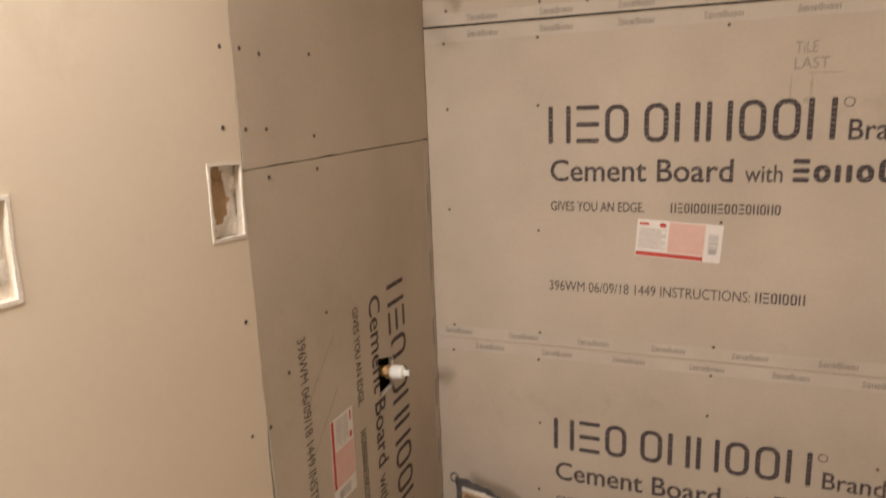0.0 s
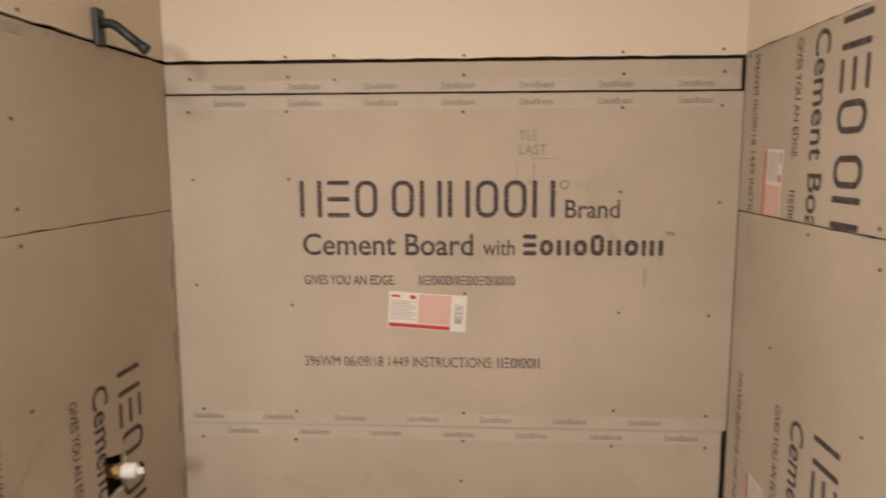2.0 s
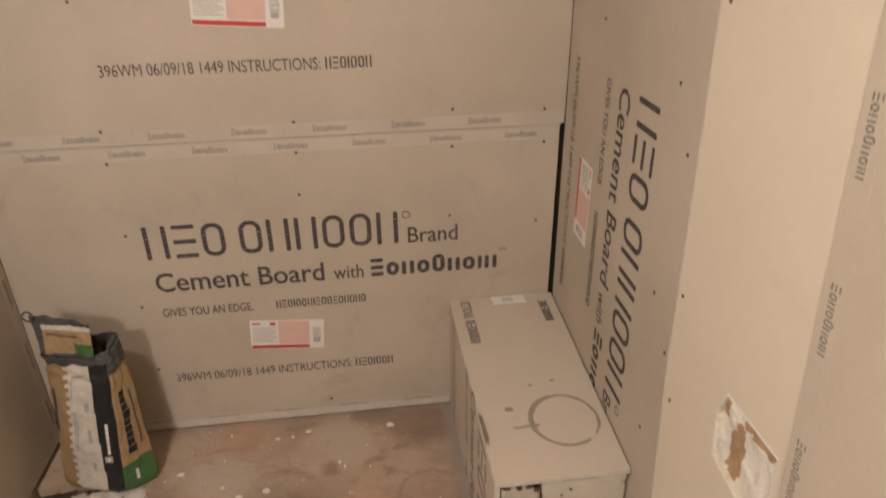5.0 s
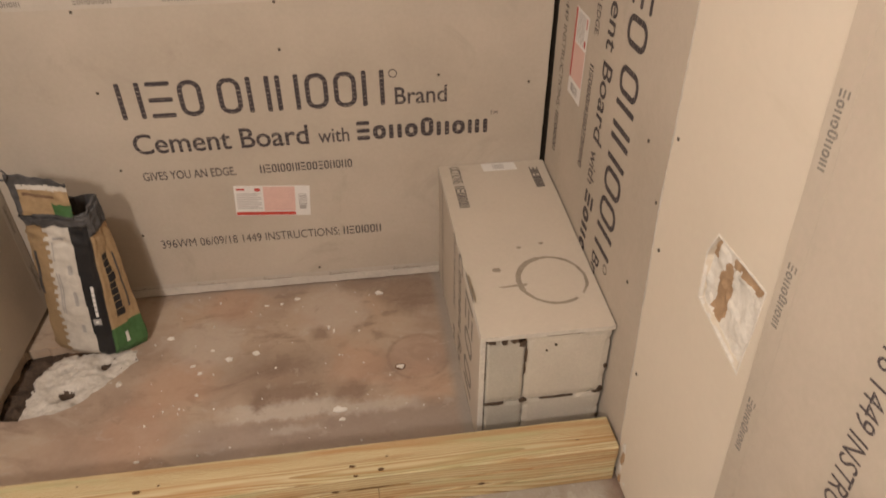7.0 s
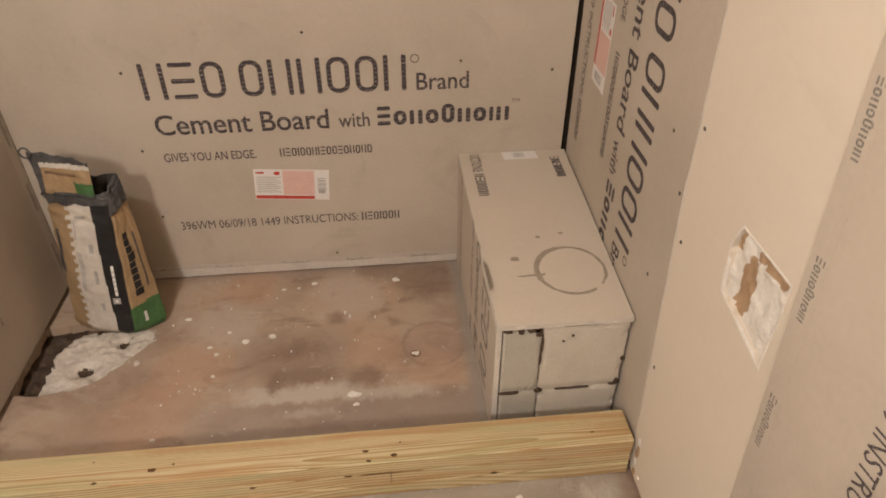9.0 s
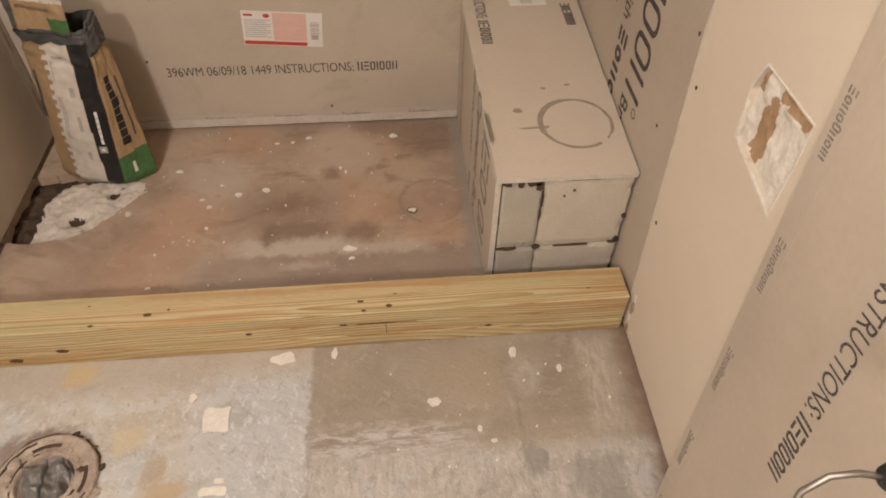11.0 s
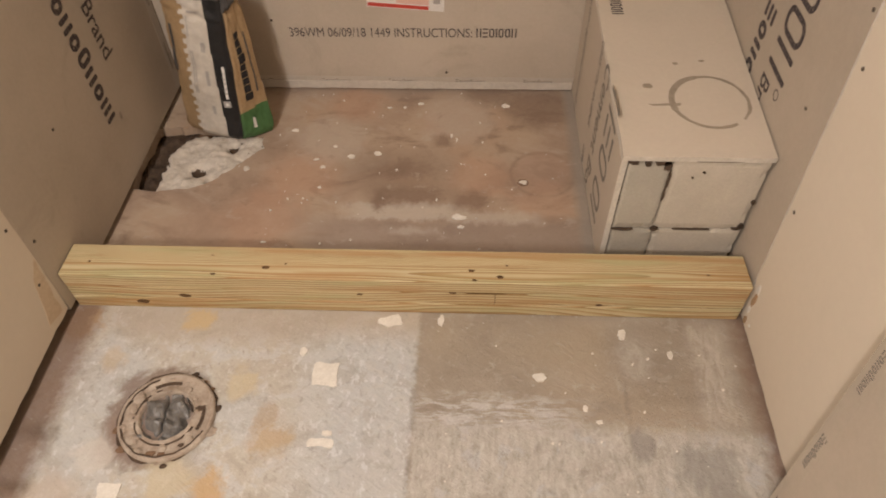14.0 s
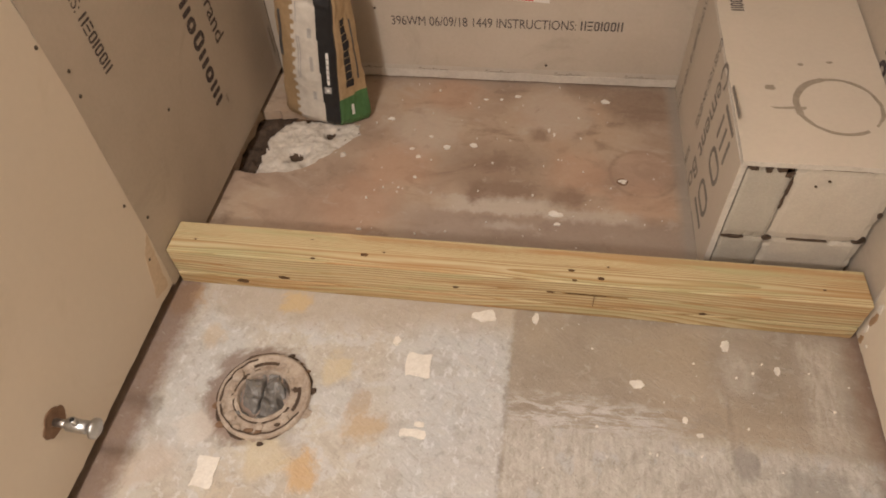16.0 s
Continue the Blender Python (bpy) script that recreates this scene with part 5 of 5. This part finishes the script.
for j in range(NH):
    for k in range(NS):
        f = body.faces.new((ringv[j][k], ringv[j][(k + 1) % NS], ringv[j + 1][(k + 1) % NS], ringv[j + 1][k]))
        s, h = 4 * (k + 0.5) / NS, (j + 0.5) / NH
        tooth = 0.045 * ((h * 17) % 1.0 > 0.45) + 0.03 * ((h * 17) % 1.0)
        if s < 1:
            m = 0 if s < 0.29 + 0.03 * h + tooth else (1 if s < 0.71 + 0.08 * (1 - h) else 2)
        elif s < 2:
            m = 3 if h < 0.20 + 0.02 * (s - 1) else 0
            if s < 1.03:
                m = 2
            if h > 0.84:
                m = 4
        else:
            m = 0
        if h > 0.965 and s < 1.2:
            m = 4
        f.material_index, f.smooth = m, True
body.faces.new(ringv[0][::-1]).material_index = 0
inner = [body.verts.new(v.co + (Vector((0.19, -0.15, v.co.z)) - v.co).normalized() * 0.006) for v in ringv[-1]]
deep = [body.verts.new(v.co + (Vector((0.19, -0.15, v.co.z)) - v.co).normalized() * 0.012 + Vector((0, 0, -0.07))) for v in ringv[-1]]
for k in range(NS):
    n = (k + 1) % NS
    body.faces.new((ringv[-1][k], ringv[-1][n], inner[n], inner[k])).material_index = 4
    body.faces.new((inner[k], inner[n], deep[n], deep[k])).material_index = 4
part("sack", body, [M_BAGTAN, M_BAGWHITE, M_BAGBLACK, M_BAGGREEN, M_BAGGREY], bag)
part("powder", bm_prism([[(v.x, v.y) for v in [bag_point(4 * k / 40, 1.0) * 0.93 + Vector((0.013, -0.010, 0)) for k in range(40)]]], BH - 0.075, BH - 0.068), M_BLOCK, bag, "grey powder inside")


def on_bag(name, s0, s1, h0, h1, mat, out=0.0012, n=6, label=""):
    """A printed strip that follows the sack."""
    bm = bmesh.new()
    mid = Vector((0.19, -0.16, 0))
    rows = []
    for j in range(n + 1):
        row = []
        for k in range(n + 1):
            p = bag_point(s0 + (s1 - s0) * k / n, h0 + (h1 - h0) * j / n)
            d = Vector((p.x - mid.x, p.y - mid.y, 0)).normalized()
            row.append((bm.verts.new(p + d * out), bm.verts.new(p - d * 0.001)))
        rows.append(row)
    for j in range(n):
        for k in range(n):
            bm.faces.new((rows[j][k][0], rows[j][k + 1][0], rows[j + 1][k + 1][0], rows[j + 1][k][0]))
    part(name, bm, mat, bag, label)


# trade marks as plain bars, running up the bag
for k, (h0, h1) in enumerate(((0.315, 0.345), (0.352, 0.380), (0.387, 0.415), (0.422, 0.450), (0.457, 0.487), (0.494, 0.53))):
    on_bag("trade_mark", 0.848, 0.885, h0, h1 + 0.003, M_LABEL)
on_bag("emblem", 0.80, 0.90, 0.255, 0.30, M_LABELGREY)
on_bag("emblem_centre", 0.83, 0.87, 0.268, 0.288, M_LABEL, 0.002)
for k, (h0, h1) in enumerate(((0.27, 0.315), (0.325, 0.365), (0.375, 0.41), (0.42, 0.455), (0.465, 0.50), (0.51, 0.555), (0.565, 0.60), (0.61, 0.645), (0.655, 0.69))):
    on_bag("trade_mark", 1.26, 1.52 if k in (0, 5) else 1.47, h0, h1 + 0.005, M_BAGBLACK)
on_bag("fine_print", 1.66, 1.72, 0.30, 0.66, M_BAGGREY)
on_bag("fine_print", 1.35, 1.45, 0.08, 0.15, M_LABEL)
for s0, s1, h0, h1 in ((0.42, 0.435, 0.34, 0.62), (0.455, 0.47, 0.34, 0.62), (0.45, 0.60, 0.84, 0.855), (0.42, 0.435, 0.70, 0.82), (0.60, 0.66, 0.62, 0.68), (0.61, 0.66, 0.40, 0.50), (0.62, 0.67, 0.20, 0.26)):
    on_bag("fine_print", s0, s1, h0, h1, M_LABELGREY)
for s0, s1, h0, h1 in ((0.08, 0.14, 0.45, 0.75),):
    on_bag("fine_print", s0, s1, h0, h1, M_BAGGREY)


def bm_sheet(fn, n, m):
    bm = bmesh.new()
    g = [[bm.verts.new(fn(i / n, j / m)) for j in range(m + 1)] for i in range(n + 1)]
    for i in range(n):
        for j in range(m):
            f = bm.faces.new((g[i][j], g[i + 1][j], g[i + 1][j + 1], g[i][j + 1]))
            f.smooth = True
    return bm


def flap(u, v):
    """The torn top of the bag, folded up behind the front edge."""
    a, b = bag_point(0.05, 1.0), bag_point(0.86, 1.0)
    p = a.lerp(b, u) + Vector((-0.004, -0.006, -0.006))
    top = 0.112 - 0.02 * u + 0.008 * noise.noise((u * 6, 2, 0))
    p.z += v * top
    p.y += 0.020 * v + 0.010 * math.sin(u * 3.1) * v + 0.006 * noise.noise((u * 4, v * 4, 6))
    p.x += -0.012 * v * (1 - u)
    return p


fl = bm_sheet(flap, 40, 26)
for f in fl.faces:
    c = f.calc_center_median()
    a, b = bag_point(0.05, 1.0), bag_point(0.86, 1.0)
    u, v = (c.x - a.x) / (b.x - a.x), (c.z - (a.z + (b.z - a.z) * (c.x - a.x) / (b.x - a.x)) + 0.012) / 0.10
    f.material_index = 4 if v > 0.88 or v < 0.12 or u < 0.05 else (1 if v > 0.76 else (3 if v < 0.42 and u > 0.62 else 0))
fl_ob = part("torn_flap", fl, [M_BAGTAN, M_BAGWHITE, M_BAGBLACK, M_BAGGREEN, M_BAGGREY], bag, "torn tan and green top flap")
sol = fl_ob.modifiers.new("thick", "SOLIDIFY")
sol.thickness = 0.0015


def bars_on_flap(u, v):
    p = flap(0.2 + 0.55 * u, 0.52 + 0.07 * v)
    return p + Vector((-0.0004, -0.0028, 0))


part("trade_mark", bm_sheet(bars_on_flap, 16, 2), M_RUST, bag)


def twist(u, v):
    """Crumpled grey plastic along the rim."""
    s = -0.25 + 2.1 * u
    p = bag_point(s % 4, 0.98)
    q = bag_point(s % 4, 0.93 if s < 1.0 else 0.85)
    p = q.lerp(p, v)
    d = Vector((p.x - 0.19, p.y + 0.15, 0)).normalized()
    p += d * (0.0035 + 0.006 * abs(noise.noise((u * 14, v * 3, 1.0))))
    p.z += 0.006 * noise.noise((u * 18, v * 2, 4.0)) + (0.030 * max(0, noise.noise((u * 6, 0, 7.7))) if v > 0.9 else 0)
    return p


tw = part("plastic_collar", bm_sheet(twist, 110, 8), M_BAGGREY, bag, "crumpled grey plastic collar")
sol = tw.modifiers.new("thick", "SOLIDIFY")
sol.thickness = 0.001
loop = [flap(0.0, 0.85) + Vector((0.0 - 0.012 * math.sin(a), -0.004, 0.028 * (1 - math.cos(a)) / 2 + 0.004)) for a in [i * 0.45 for i in range(15)]]
part("tear_strip", bm_tube(loop, 0.0025, 6), M_BAGGREY, bag)


# ---- leaning sheet ----
GU = Vector((-0.020, -0.110, -1.0)).normalized()
GV = Vector((-SKEW, -1.0, 0.110))
GV = (GV - GU * GV.dot(GU)).normalized()
G = frame_of(Vector((1.450, -1.254, 0.004)) - GU * 1.42, GU, GV)
cement_sheet(G, [(0.0, 0.0), (1.42, 0.0), (1.518, 0.89), (1.522, 0.914), (0.0, 0.914)], "loose grey cement board sheet leaning on the wall", label_at=None, shift=-0.023, edges=((0.020, 0.095), (0.894, 0.1)), seed=8, band=M_BOARD)

# ---- paint roller that leans on the loose sheet ----
roller = thing("paint_roller", pose(1.226, -1.580, 0.900), "paint roller with black grip and bent steel wire", "paint roller")
part("grip", bm_tube([(0.028, -0.004, 0.008), (0.034, -0.005, 0.008), (0.06, -0.012, 0.009), (0.10, -0.02, 0.010), (0.15, -0.03, 0.010), (0.262, -0.05, 0.012)], 0.012, 16, radii=[0.006, 0.010, 0.0125, 0.013, 0.012, 0.013]), M_BLACK, roller, smooth=True)
part("wire", bm_tube([(0.034, -0.005, 0.008), (0.018, 0.0, 0.006), (0.004, 0.002, 0.000), (-0.008, 0.000, -0.014), (-0.014, -0.008, -0.035), (-0.016, -0.020, -0.07), (0.02, -0.03, -0.10), (0.10, -0.04, -0.11)], 0.0022, 10), mottled("dull_wire", (0.20, 0.18, 0.16), (0.30, 0.27, 0.24), 30, 200, 0.4, 0.1, metal=0.8), roller, "bright bent steel wire", smooth=True)

# torn edges low down beside the curb
for n, (u, v, ru, rv) in enumerate(((-0.115, 0.842, 0.014, 0.006), (-0.085, 0.846, 0.020, 0.007), (-0.05, 0.845, 0.012, 0.005), (-0.02, 0.850, 0.010, 0.008), (-0.03, 0.875, 0.004, 0.004))):
    part("torn_paper", bm_prism([blob(u, v, ru, rv, 18, 0.5, n * 2.3)], 0.0002, 0.0022), M_PAPER if n % 2 else M_PLASTER, east_dry)
part("scuff", bm_prism([outline([(-0.045, -0.885), (-0.20, -0.862), (-0.17, -0.895), (-0.06, -0.935)], 0.006, 0.01, 3)], 0.0001, 0.0005), mottled("scuffed_paper", (0.56, 0.44, 0.31), (0.64, 0.52, 0.38), 30, 120, 0.85, 0.2), west_dry, "scuffed torn drywall paper")

# pale bead of joint compound where the back sheet meets the floor
bead = part("joint_compound", bm_prism([outline([(0.002, 0.006), (1.206, 0.0065), (1.206, 0.030), (0.002, 0.034)], 0.0022, 0.015, 17)], 0.0004, 0.0026), mottled("joint_compound", (0.50, 0.45, 0.39), (0.60, 0.545, 0.475), 20, 120, 0.9, 0.4))
bead.matrix_world = NORTH
tagged(bead, "pale joint compound along the foot of the back wall", "trim", kind="structure")
